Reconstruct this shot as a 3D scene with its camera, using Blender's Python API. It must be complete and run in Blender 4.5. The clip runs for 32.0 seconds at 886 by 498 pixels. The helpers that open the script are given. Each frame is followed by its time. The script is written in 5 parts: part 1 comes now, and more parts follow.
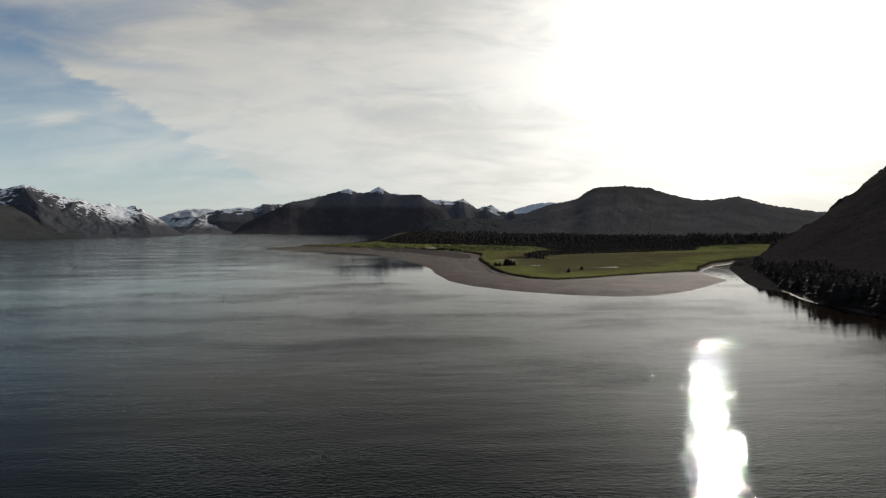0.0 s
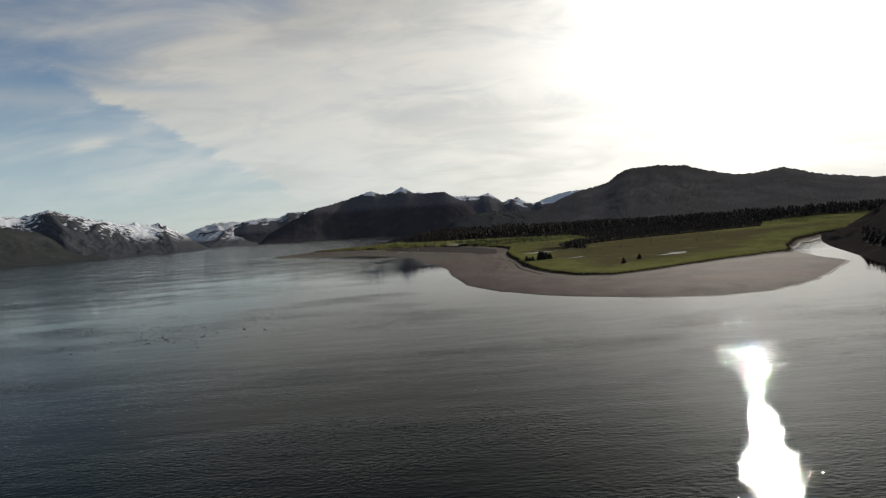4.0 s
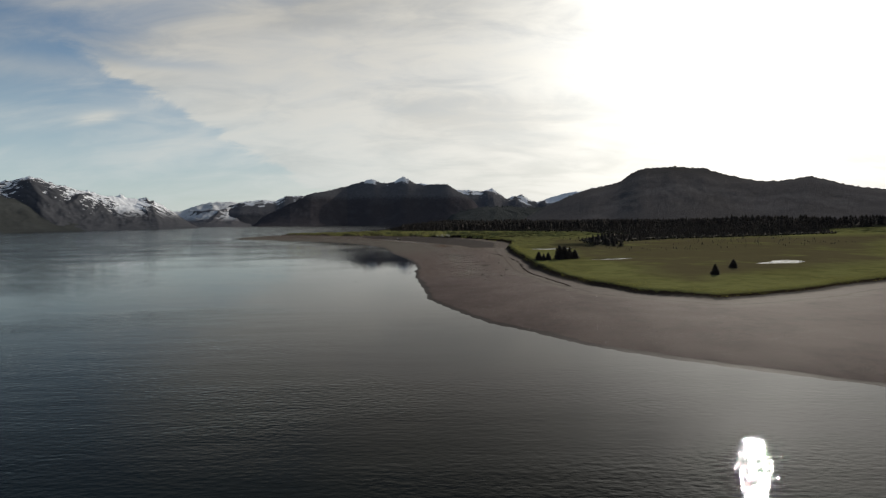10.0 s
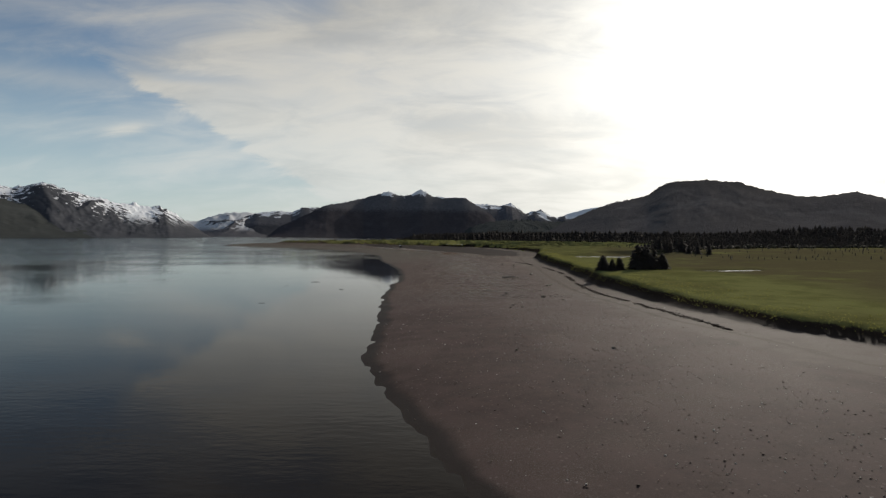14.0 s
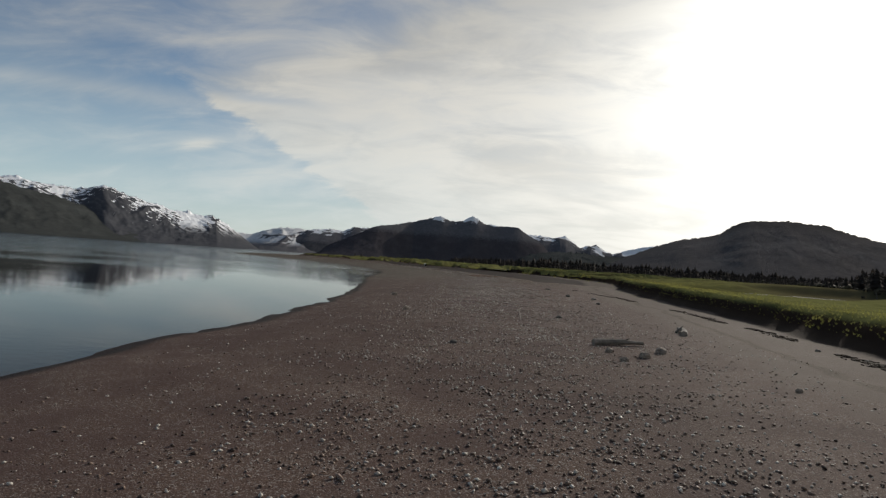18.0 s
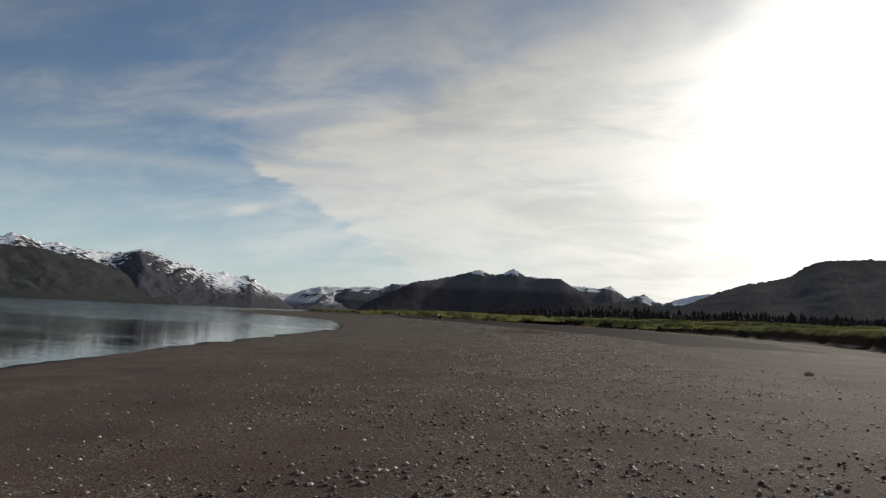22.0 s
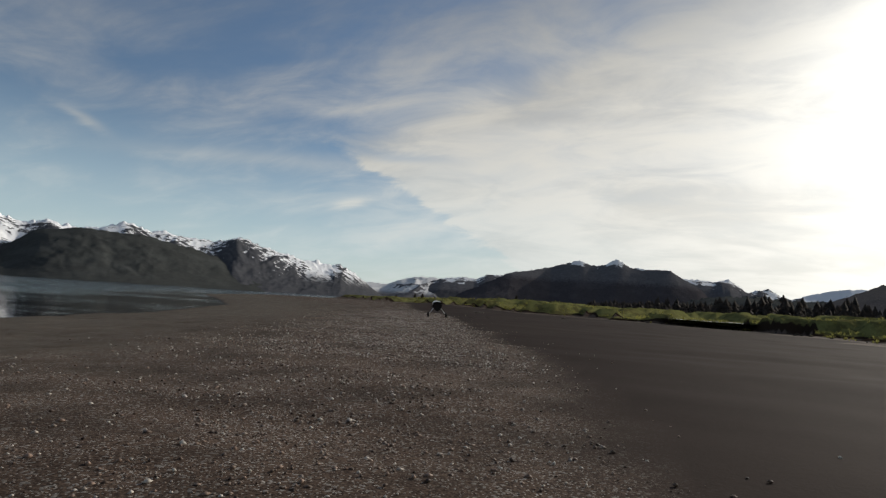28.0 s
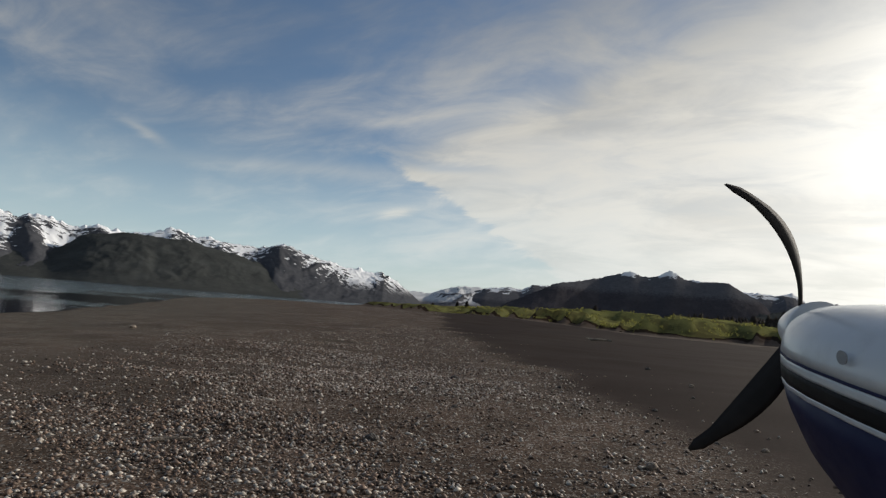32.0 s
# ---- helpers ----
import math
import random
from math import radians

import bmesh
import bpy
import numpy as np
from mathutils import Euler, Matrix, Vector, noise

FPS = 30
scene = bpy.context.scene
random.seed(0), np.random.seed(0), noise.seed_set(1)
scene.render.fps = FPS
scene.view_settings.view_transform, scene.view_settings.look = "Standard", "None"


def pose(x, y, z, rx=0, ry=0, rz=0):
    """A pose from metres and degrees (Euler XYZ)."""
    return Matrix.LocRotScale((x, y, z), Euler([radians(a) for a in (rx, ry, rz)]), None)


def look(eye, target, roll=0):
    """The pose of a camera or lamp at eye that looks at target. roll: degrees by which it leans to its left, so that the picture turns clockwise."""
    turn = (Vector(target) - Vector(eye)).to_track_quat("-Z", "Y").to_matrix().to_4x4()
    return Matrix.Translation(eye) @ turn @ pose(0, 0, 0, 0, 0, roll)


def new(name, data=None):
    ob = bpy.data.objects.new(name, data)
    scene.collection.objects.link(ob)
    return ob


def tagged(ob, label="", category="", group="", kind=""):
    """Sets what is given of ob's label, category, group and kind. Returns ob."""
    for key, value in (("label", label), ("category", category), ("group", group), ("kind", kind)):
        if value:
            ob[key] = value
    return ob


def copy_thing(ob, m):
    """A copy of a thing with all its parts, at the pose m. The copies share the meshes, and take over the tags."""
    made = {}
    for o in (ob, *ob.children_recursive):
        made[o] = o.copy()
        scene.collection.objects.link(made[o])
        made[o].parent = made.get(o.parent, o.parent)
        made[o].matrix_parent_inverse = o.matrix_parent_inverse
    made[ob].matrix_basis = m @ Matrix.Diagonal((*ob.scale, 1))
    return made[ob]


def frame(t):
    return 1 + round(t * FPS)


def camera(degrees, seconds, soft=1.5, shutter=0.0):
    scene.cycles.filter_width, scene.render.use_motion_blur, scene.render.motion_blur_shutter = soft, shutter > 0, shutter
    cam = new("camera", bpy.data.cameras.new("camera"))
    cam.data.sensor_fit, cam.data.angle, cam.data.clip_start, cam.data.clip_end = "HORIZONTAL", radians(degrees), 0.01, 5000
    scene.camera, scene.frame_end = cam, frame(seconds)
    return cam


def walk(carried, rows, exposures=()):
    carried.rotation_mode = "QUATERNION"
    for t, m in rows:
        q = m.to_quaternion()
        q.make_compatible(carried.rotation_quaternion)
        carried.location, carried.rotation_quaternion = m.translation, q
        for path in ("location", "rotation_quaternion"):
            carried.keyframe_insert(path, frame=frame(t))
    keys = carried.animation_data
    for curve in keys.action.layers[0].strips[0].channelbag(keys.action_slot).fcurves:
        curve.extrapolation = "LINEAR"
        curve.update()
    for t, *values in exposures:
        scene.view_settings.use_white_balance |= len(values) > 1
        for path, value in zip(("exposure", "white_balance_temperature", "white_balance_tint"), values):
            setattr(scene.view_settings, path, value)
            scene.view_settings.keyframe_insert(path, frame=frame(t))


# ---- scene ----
# ---- camera ----
PATH = [
    (0.0, 0.00, -0.00, 26.83, -2.11, 0.23, -4.53),
    (0.5, 1.45, 8.62, 26.48, -1.97, 3.73, -4.52),
    (1.0, 2.91, 17.23, 26.11, -1.61, 2.27, -4.27),
    (1.5, 4.39, 25.83, 25.72, -2.10, -0.42, -4.06),
    (2.0, 5.86, 34.42, 25.30, -1.93, -0.09, -3.54),
    (2.5, 7.32, 43.00, 24.86, -1.70, 2.21, -3.25),
    (4.5, 12.39, 76.91, 22.74, -2.37, 4.30, -1.75),
    (5.0, 13.63, 85.49, 22.09, -1.69, 2.82, -1.73),
    (5.5, 14.88, 94.07, 21.45, -1.07, 2.44, -1.39),
    (6.0, 16.15, 102.65, 20.85, -2.01, 1.89, -1.29),
    (6.5, 17.45, 111.21, 20.29, -1.77, 2.06, -1.76),
    (7.0, 18.76, 119.76, 19.78, -1.75, 2.20, -2.22),
    (7.5, 20.01, 128.31, 19.31, -2.17, 2.73, -2.64),
    (8.0, 21.19, 136.86, 18.82, -1.53, 3.96, -2.90),
    (8.5, 22.32, 145.39, 18.28, -2.63, 6.13, -2.63),
    (9.0, 23.43, 153.92, 17.61, -3.43, 5.16, -1.88),
    (9.5, 24.51, 162.47, 16.79, -2.79, 3.75, -1.68),
    (10.0, 25.52, 171.07, 15.91, -2.83, 0.75, -1.55),
    (10.5, 26.47, 179.71, 15.03, -2.07, 1.02, -1.07),
    (11.0, 27.38, 188.41, 14.16, -1.82, 2.28, -0.09),
    (11.5, 28.26, 197.20, 13.33, -2.18, 1.59, 0.48),
    (12.0, 29.12, 206.16, 12.50, -2.05, -0.11, 0.25),
    (12.5, 29.90, 215.33, 11.72, -1.85, -1.06, -0.09),
    (13.0, 30.57, 224.67, 10.91, -1.48, -0.50, -0.00),
    (13.5, 31.14, 234.16, 10.15, -0.74, 0.75, 0.02),
    (14.0, 31.64, 243.78, 9.40, -1.31, -0.25, 0.25),
    (14.5, 32.19, 253.44, 8.60, -1.27, -1.84, 0.90),
    (16.5, 37.09, 293.09, 5.65, 0.98, -1.68, 2.79),
    (17.0, 37.47, 303.66, 5.30, 2.02, -2.84, 3.84),
    (17.5, 37.71, 314.36, 5.04, 1.15, -3.82, 4.83),
    (18.0, 37.74, 325.19, 4.81, 1.33, -4.18, 5.36),
    (18.5, 37.59, 336.14, 4.52, 1.51, -5.15, 5.94),
    (19.0, 37.18, 347.18, 4.25, 1.23, -5.01, 6.47),
    (19.5, 36.71, 358.23, 4.00, 1.73, -5.14, 7.13),
    (20.0, 36.38, 369.36, 3.80, 2.15, -4.97, 8.11),
    (20.5, 36.14, 380.54, 3.63, 3.57, -2.55, 8.83),
    (21.0, 35.98, 391.74, 3.50, 3.29, -1.67, 9.17),
    (21.5, 35.88, 402.92, 3.40, 5.23, -1.66, 9.39),
    (22.0, 35.81, 414.10, 3.34, 6.69, -2.62, 9.56),
    (22.5, 35.77, 425.25, 3.30, 5.25, -2.18, 10.05),
    (23.0, 35.74, 436.40, 3.29, 5.80, -5.10, 9.62),
    (23.5, 35.70, 447.52, 3.29, 4.53, -4.77, 11.29),
    (24.0, 35.62, 458.58, 3.29, 5.69, -5.33, 13.32),
    (24.5, 35.45, 469.51, 3.30, 5.10, -4.65, 14.07),
    (25.0, 35.17, 480.29, 3.30, 5.09, -4.79, 14.65),
    (25.5, 34.75, 490.88, 3.31, 4.86, -3.98, 15.74),
    (27.5, 29.09, 528.17, 3.36, 5.00, -3.82, 19.03),
    (28.0, 26.40, 536.37, 3.37, 5.33, -3.67, 19.43),
    (28.5, 23.54, 544.43, 3.36, 5.27, -3.59, 19.82),
    (29.0, 20.59, 552.44, 3.36, 5.21, -3.82, 20.56),
    (29.5, 17.66, 560.45, 3.36, 5.55, -4.03, 21.55),
    (30.0, 14.60, 568.34, 3.35, 5.42, -3.71, 22.43),
    (30.5, 11.44, 576.01, 3.34, 5.60, -3.68, 23.20),
    (31.0, 8.34, 583.37, 3.33, 5.61, -3.34, 23.71),
    (31.5, 5.27, 590.28, 3.31, 5.61, -3.44, 23.83),
    (32.0, 2.23, 596.91, 3.28, 6.02, -4.60, 23.82),
]

cam = camera(76.0, 32.0, soft=1.3)
walk(cam, [(t, pose(x, y, z, 90 + pitch, roll, yaw)) for t, x, y, z, pitch, roll, yaw in PATH],
     exposures=[(0, -0.08), (8, -0.06), (14, -0.02), (19, 0.03), (24, 0.04), (28, 0.07), (32, 0.10)])

# ---- world, sun ----
SUN_AZ, SUN_EL = 31.0, 22.5          # degrees east of +y, above the horizon
sun_dir = Vector((math.sin(radians(SUN_AZ)) * math.cos(radians(SUN_EL)),
                  math.cos(radians(SUN_AZ)) * math.cos(radians(SUN_EL)), math.sin(radians(SUN_EL))))


class Nodes:
    """Short hand for node trees."""

    def __init__(self, tree):
        self.tree = tree
        tree.nodes.clear()

    def add(self, kind, **values):
        n = self.tree.nodes.new(kind)
        for key, value in values.items():
            setattr(n, key, value)
        return n

    def put(self, socket, value):
        if hasattr(value, "is_output"):
            self.tree.links.new(value, socket)
        elif value is not None:
            socket.default_value = value

    def math(self, op, a, b=None, c=None, clamp=False):
        n = self.add("ShaderNodeMath", operation=op, use_clamp=clamp)
        for s, v in zip(n.inputs, (a, b, c)):
            self.put(s, v)
        return n.outputs[0]

    def vec(self, op, a, b=None, out=0):
        n = self.add("ShaderNodeVectorMath", operation=op)
        for s, v in zip(n.inputs, (a, b)):
            self.put(s, v)
        return n.outputs[out]

    def noise(self, vector, scale, detail=4.0, rough=0.55, distort=0.0, kind="FBM", out=0):
        n = self.add("ShaderNodeTexNoise", noise_type=kind)
        n.normalize = True
        self.put(n.inputs["Vector"], vector)
        for key, v in (("Scale", scale), ("Detail", detail), ("Roughness", rough), ("Distortion", distort)):
            self.put(n.inputs[key], v)
        return n.outputs[out]

    def voronoi(self, vector, scale, feature="F1", out="Distance", rand=1.0):
        n = self.add("ShaderNodeTexVoronoi", feature=feature)
        self.put(n.inputs["Vector"], vector)
        self.put(n.inputs["Scale"], scale)
        self.put(n.inputs["Randomness"], rand)
        return n.outputs[out]

    def ramp(self, value, lo, hi, a=0.0, b=1.0, smooth=True):
        n = self.add("ShaderNodeMapRange", interpolation_type="SMOOTHSTEP" if smooth else "LINEAR")
        n.clamp = True
        for s, v in zip(n.inputs, (value, lo, hi, a, b)):
            self.put(s, v)
        return n.outputs[0]

    def mix(self, fac, a, b, blend="MIX"):
        n = self.add("ShaderNodeMix", data_type="RGBA", blend_type=blend)
        self.put(n.inputs[0], fac)
        for s, v in ((n.inputs[6], a), (n.inputs[7], b)):
            self.put(s, (*v, 1.0) if isinstance(v, tuple) and len(v) == 3 else v)
        return n.outputs[2]

    def mapping(self, vector, scale=(1, 1, 1), rot=(0, 0, 0), loc=(0, 0, 0)):
        n = self.add("ShaderNodeMapping")
        self.put(n.inputs["Vector"], vector)
        n.inputs["Scale"].default_value = scale
        n.inputs["Rotation"].default_value = [radians(a) for a in rot]
        n.inputs["Location"].default_value = loc
        return n.outputs[0]

    def bump(self, height, strength=1.0, distance=0.1, normal=None):
        n = self.add("ShaderNodeBump")
        self.put(n.inputs["Height"], height)
        self.put(n.inputs["Strength"], strength)
        self.put(n.inputs["Distance"], distance)
        self.put(n.inputs["Normal"], normal)
        return n.outputs[0]


def make_world():
    w = bpy.data.worlds.new("sky")
    scene.world = w
    w.use_nodes = True
    n = Nodes(w.node_tree)
    sky = n.add("ShaderNodeTexSky", sky_type="NISHITA", sun_disc=False)
    sky.sun_elevation, sky.sun_rotation = radians(SUN_EL), radians(SUN_AZ)
    sky.altitude, sky.air_density, sky.dust_density, sky.ozone_density = 10, 1.0, 0.25, 2.0
    blue = n.vec("SCALE", sky.outputs[0])
    blue.node.inputs["Scale"].default_value = 0.074
    d = n.vec("NORMALIZE", n.add("ShaderNodeTexCoord").outputs["Generated"])
    sep = n.add("ShaderNodeSeparateXYZ")
    n.put(sep.inputs[0], d)
    up = n.math("MAXIMUM", sep.outputs[2], 0.0)
    # the cirrus sheet lies on a flat layer overhead
    over = n.math("ADD", up, 0.30)
    flat = n.add("ShaderNodeCombineXYZ")
    n.put(flat.inputs[0], n.math("DIVIDE", sep.outputs[0], over))
    n.put(flat.inputs[1], n.math("DIVIDE", sep.outputs[1], over))
    p = flat.outputs[0]
    cos_sun = n.vec("DOT_PRODUCT", d, tuple(sun_dir), out=1)
    away = n.math("ARCCOSINE", n.math("MINIMUM", n.math("MAXIMUM", cos_sun, -1.0), 1.0))
    # thick veil towards the sun, thin streaks away from it
    veil = n.ramp(away, radians(75), radians(15))
    bent = n.vec("ADD", p, n.vec("MULTIPLY", n.noise(p, 0.8, 3, 0.5, out=1), (0.3, 0.3, 0.0)))
    streak = n.noise(n.mapping(bent, (0.75, 1.25, 1), (0, 0, -24)), 1.5, 7, 0.54, 0.6)
    broad = n.noise(n.mapping(p, (0.6, 1.0, 1), (0, 0, -20), (3.1, 1.7, 0)), 1.1, 4, 0.5, 0.6)
    fine = n.noise(n.mapping(bent, (1.0, 2.0, 1), (0, 0, -30)), 3.2, 7, 0.6, 0.5)
    soft = n.math("MULTIPLY_ADD", n.math("ADD", n.math("MULTIPLY", streak, 0.6), n.math("ADD", n.math("MULTIPLY", broad, 0.4), n.math("MULTIPLY", n.math("SUBTRACT", fine, 0.5), 0.34))), 1.6, -0.28)
    # the bright sheet ends at a sharp slanting edge over the fjord
    side = n.math("ADD", n.math("MULTIPLY", sep.outputs[0], 1.0), n.math("ADD", n.math("MULTIPLY", up, 1.6), n.math("ADD", 0.11, n.math("MULTIPLY", n.math("SUBTRACT", fine, 0.5), 0.10))))
    rise = n.math("SUBTRACT", up, n.math("ADD", 0.40, n.math("MULTIPLY", sep.outputs[0], 0.36)))
    band = n.math("MULTIPLY", n.ramp(side, -0.005, 0.035), n.ramp(n.math("ADD", rise, n.math("MULTIPLY", n.math("SUBTRACT", streak, 0.5), 0.22)), 0.08, -0.05))
    cloud = n.ramp(n.math("ADD", soft, n.math("ADD", n.math("MULTIPLY", veil, 0.34), n.math("MULTIPLY", band, 0.50))), 0.34, 1.04)
    # a small puff, a slanting wisp, a thin trail and a dark slot round the tip of the sheet
    turn = n.math("MULTIPLY", n.math("ARCTAN2", sep.outputs[0], sep.outputs[1]), 57.3)
    lift = n.math("MULTIPLY", n.math("ARCSINE", sep.outputs[2]), 57.3)
    rag = n.math("SUBTRACT", fine, 0.5)

    def lens(az, el, wide, tall, slant, ragged=3.0):
        u = n.math("SUBTRACT", turn, az)
        v = n.math("SUBTRACT", n.math("SUBTRACT", lift, el), n.math("MULTIPLY", u, slant))
        v = n.math("ADD", v, n.math("MULTIPLY", rag, ragged * tall))
        e = n.math("ADD", n.math("POWER", n.math("ABSOLUTE", n.math("DIVIDE", u, wide)), 2.0), n.math("POWER", n.math("ABSOLUTE", n.math("DIVIDE", v, tall)), 2.0))
        return n.math("EXPONENT", n.math("MULTIPLY", e, -1.0))

    extra = n.math("ADD", n.math("MULTIPLY", lens(-29.4, 9.2, 1.7, 0.5, 0.22, 2.0), 0.8), n.math("MULTIPLY", lens(-53.2, 13.4, 1.6, 0.45, -0.4), 0.5))
    extra = n.math("ADD", extra, n.math("MULTIPLY", lens(-40.0, 12.3, 11.0, 0.7, 0.06), 0.30))
    extra = n.math("SUBTRACT", extra, n.math("MULTIPLY", lens(-25.0, 14.3, 6.0, 0.55, 0.0), 0.42))
    cloud = n.math("MULTIPLY", n.math("ADD", cloud, extra, clamp=True), n.ramp(up, 0.36, 0.66, 1.0, 0.6))
    # brightness of the lit ice veil: a wide aureole round the sun
    glow = n.math("EXPONENT", n.math("MULTIPLY", n.math("POWER", n.math("DIVIDE", away, radians(10.5)), 1.5), -1.0))
    wide = n.math("EXPONENT", n.math("MULTIPLY", n.math("DIVIDE", away, radians(30)), -1.0))
    bright = n.math("ADD", 0.39, n.math("ADD", n.math("MULTIPLY", glow, 2.2), n.math("MULTIPLY", wide, 0.74)))
    bright = n.math("MULTIPLY", bright, n.math("MULTIPLY", n.ramp(soft, 0.30, 0.62, 0.88, 1.06), n.math("MULTIPLY", n.ramp(up, 0.34, 0.08, 1.0, 1.28), n.ramp(up, 0.27, 0.56, 1.0, 0.5))))
    white = n.vec("SCALE", (1.0, 0.975, 0.90))
    n.put(white.node.inputs["Scale"], bright)
    sheet = n.mix(n.math("MULTIPLY", cloud, n.ramp(fine, 0.30, 0.66, 0.80, 0.99)), blue, white)
    # pale band of haze along the horizon
    low = n.ramp(up, 0.30, 0.02)
    hazed = n.mix(n.math("MULTIPLY", low, 0.60), sheet, n.mix(veil, (0.50, 0.63, 0.68), white))
    bg = n.add("ShaderNodeBackground")
    n.put(bg.inputs[0], hazed)
    bg.inputs[1].default_value = 1.0
    n.tree.links.new(bg.outputs[0], n.add("ShaderNodeOutputWorld").inputs[0])


make_world()
sun = new("sun", bpy.data.lights.new("sun", "SUN"))
sun.data.energy, sun.data.angle, sun.data.color = 3.0, radians(0.6), (1.0, 0.93, 0.82)
sun.matrix_world = look((0, 0, 0), -sun_dir)

# ---- numbers of the plan ----
# the shoreline, from the foot of the east hill round the river mouth and along the beach to the tip of the spit
SHORE = [(110, -400), (128, 60), (146, 190), (166, 238), (189, 290), (222, 345), (262, 385), (330, 430), (420, 470),
         (325, 450), (258, 408), (214, 370), (182, 330), (172, 300), (165, 270), (150, 256), (140, 246), (124, 229),
         (102, 214), (86, 212), (71, 219), (58, 229), (47, 240), (35, 258), (29, 275), (25.3, 291), (24, 308), (22, 333),
         (21.5, 369), (19, 397), (14, 424), (7, 455), (4, 486), (1, 506), (-4, 524), (-12, 547), (-20, 567), (-29, 588), (-40, 608), (-55, 632),
         (-75, 654), (-98, 678), (-128, 708), (-160, 742), (-178, 776), (-182, 812), (-166, 848), (-128, 886), (-92, 918), (-66, 1000), (-45, 1200), (-10, 2600),
         (100, 4800), (4800, 4800), (4800, -400)]
# the edge of the turf above the beach
TURF = [(174, 318), (149, 303), (117, 287), (92, 273), (76, 268), (65, 279), (59.5, 299), (57, 322), (57, 346), (60, 376), (61, 415),
        (64, 446), (69, 470), (74, 500), (76, 530), (72, 566), (66, 598), (60, 622), (50, 652), (32, 678), (14, 694), (-6, 702), (-28, 714), (-50, 738), (-78, 774),
        (-112, 804), (-138, 826), (-122, 862), (-82, 896), (-52, 1000), (-30, 1200), (10, 2600), (120, 4700), (4700, 4700), (4700, 520), (480, 500),
        (330, 462), (262, 420), (220, 384), (190, 345)]
# the foot of the spruce wood on the flat
WOOD = [(62, 745), (118, 700), (156, 640), (156, 560), (128, 500), (102, 450), (95, 412), (103, 399), (112, 424), (130, 448), (168, 464), (222, 484), (272, 508),
        (330, 600), (400, 665), (600, 700), (4700, 760), (4700, 4700), (180, 4700), (60, 2600), (-28, 1250), (-38, 1000), (-6, 880), (18, 800)]
# smooth sand between the gravel and the dunes
SWALE = [(48, 470), (45, 495), (38, 516), (31, 531), (23.3, 555), (14.3, 577), (6.3, 598), (-4, 618), (-17, 642), (-36, 682), (-20, 760), (120, 660), (120, 450)]
# ponds: centre, half lengths, turn in degrees, level
PONDS = [(81, 409, 10, 7, 38, 3.5), (126, 329, 9, 3.6, 36, 3.05), (84, 348, 7, 2.2, 8, 3.2), (43, 690, 9, 26, 0, 2.9), (286, 530, 15, 9, 0, 3.8)]


def hashed(ix, iy, seed):
    v = (ix.astype(np.int64) * 374761393 + iy.astype(np.int64) * 668265263 + seed * 982451653) & 0xFFFFFFFF
    v = ((v ^ (v >> 13)) * 1274126177) & 0xFFFFFFFF
    return ((v ^ (v >> 16)) & 0xFFFF) / 65535.0


def value_noise(x, y, seed=0):
    ix, iy = np.floor(x), np.floor(y)
    fx, fy = x - ix, y - iy
    fx, fy = fx * fx * (3 - 2 * fx), fy * fy * (3 - 2 * fy)
    a, b = hashed(ix, iy, seed), hashed(ix + 1, iy, seed)
    c, d = hashed(ix, iy + 1, seed), hashed(ix + 1, iy + 1, seed)
    return a + (b - a) * fx + (c - a) * fy + (a - b - c + d) * fx * fy


def fbm(x, y, octaves=4, seed=0, gain=0.5):
    total, amp, norm = 0.0, 1.0, 0.0
    for k in range(octaves):
        total = total + amp * value_noise(x * 2 ** k + 17.3 * k, y * 2 ** k - 9.1 * k, seed + k)
        norm += amp
        amp *= gain
    return total / norm


def ridged(x, y, octaves=4, seed=0):
    total, amp, norm = 0.0, 1.0, 0.0
    for k in range(octaves):
        total = total + amp * (1 - np.abs(2 * value_noise(x * 2 ** k + 5.7 * k, y * 2 ** k + 3.3 * k, seed + k) - 1))
        norm += amp
        amp *= 0.5
    return total / norm


def smooth(v, lo, hi):
    t = np.clip((v - lo) / (hi - lo), 0, 1)
    return t * t * (3 - 2 * t)


def signed_distance(x, y, poly):
    """Metres to the outline, positive inside."""
    best = np.full(x.shape, 1e18)
    inside = np.zeros(x.shape, bool)
    for (x0, y0), (x1, y1) in zip(poly, poly[1:] + poly[:1]):
        dx, dy = x1 - x0, y1 - y0
        t = np.clip(((x - x0) * dx + (y - y0) * dy) / (dx * dx + dy * dy), 0, 1)
        best = np.minimum(best, (x - x0 - t * dx) ** 2 + (y - y0 - t * dy) ** 2)
        if dy:
            inside ^= ((y0 > y) != (y1 > y)) & (x < x0 + (y - y0) / dy * dx)
    return np.where(inside, 1, -1) * np.sqrt(best)


def pond_reach(x, y, px, py, rx, ry, turn):
    """0 in the middle of a pond, 1 at its rim."""
    c, s = math.cos(radians(turn)), math.sin(radians(turn))
    u, v = (x - px) * c + (y - py) * s, (y - py) * c - (x - px) * s
    u, v = u + 0.3 * ry * np.sin(v / ry * 2.1 + px), v + 0.35 * ry * np.sin(u / rx * 3.3 + py)
    return (u / rx) ** 2 + (v / ry) ** 2


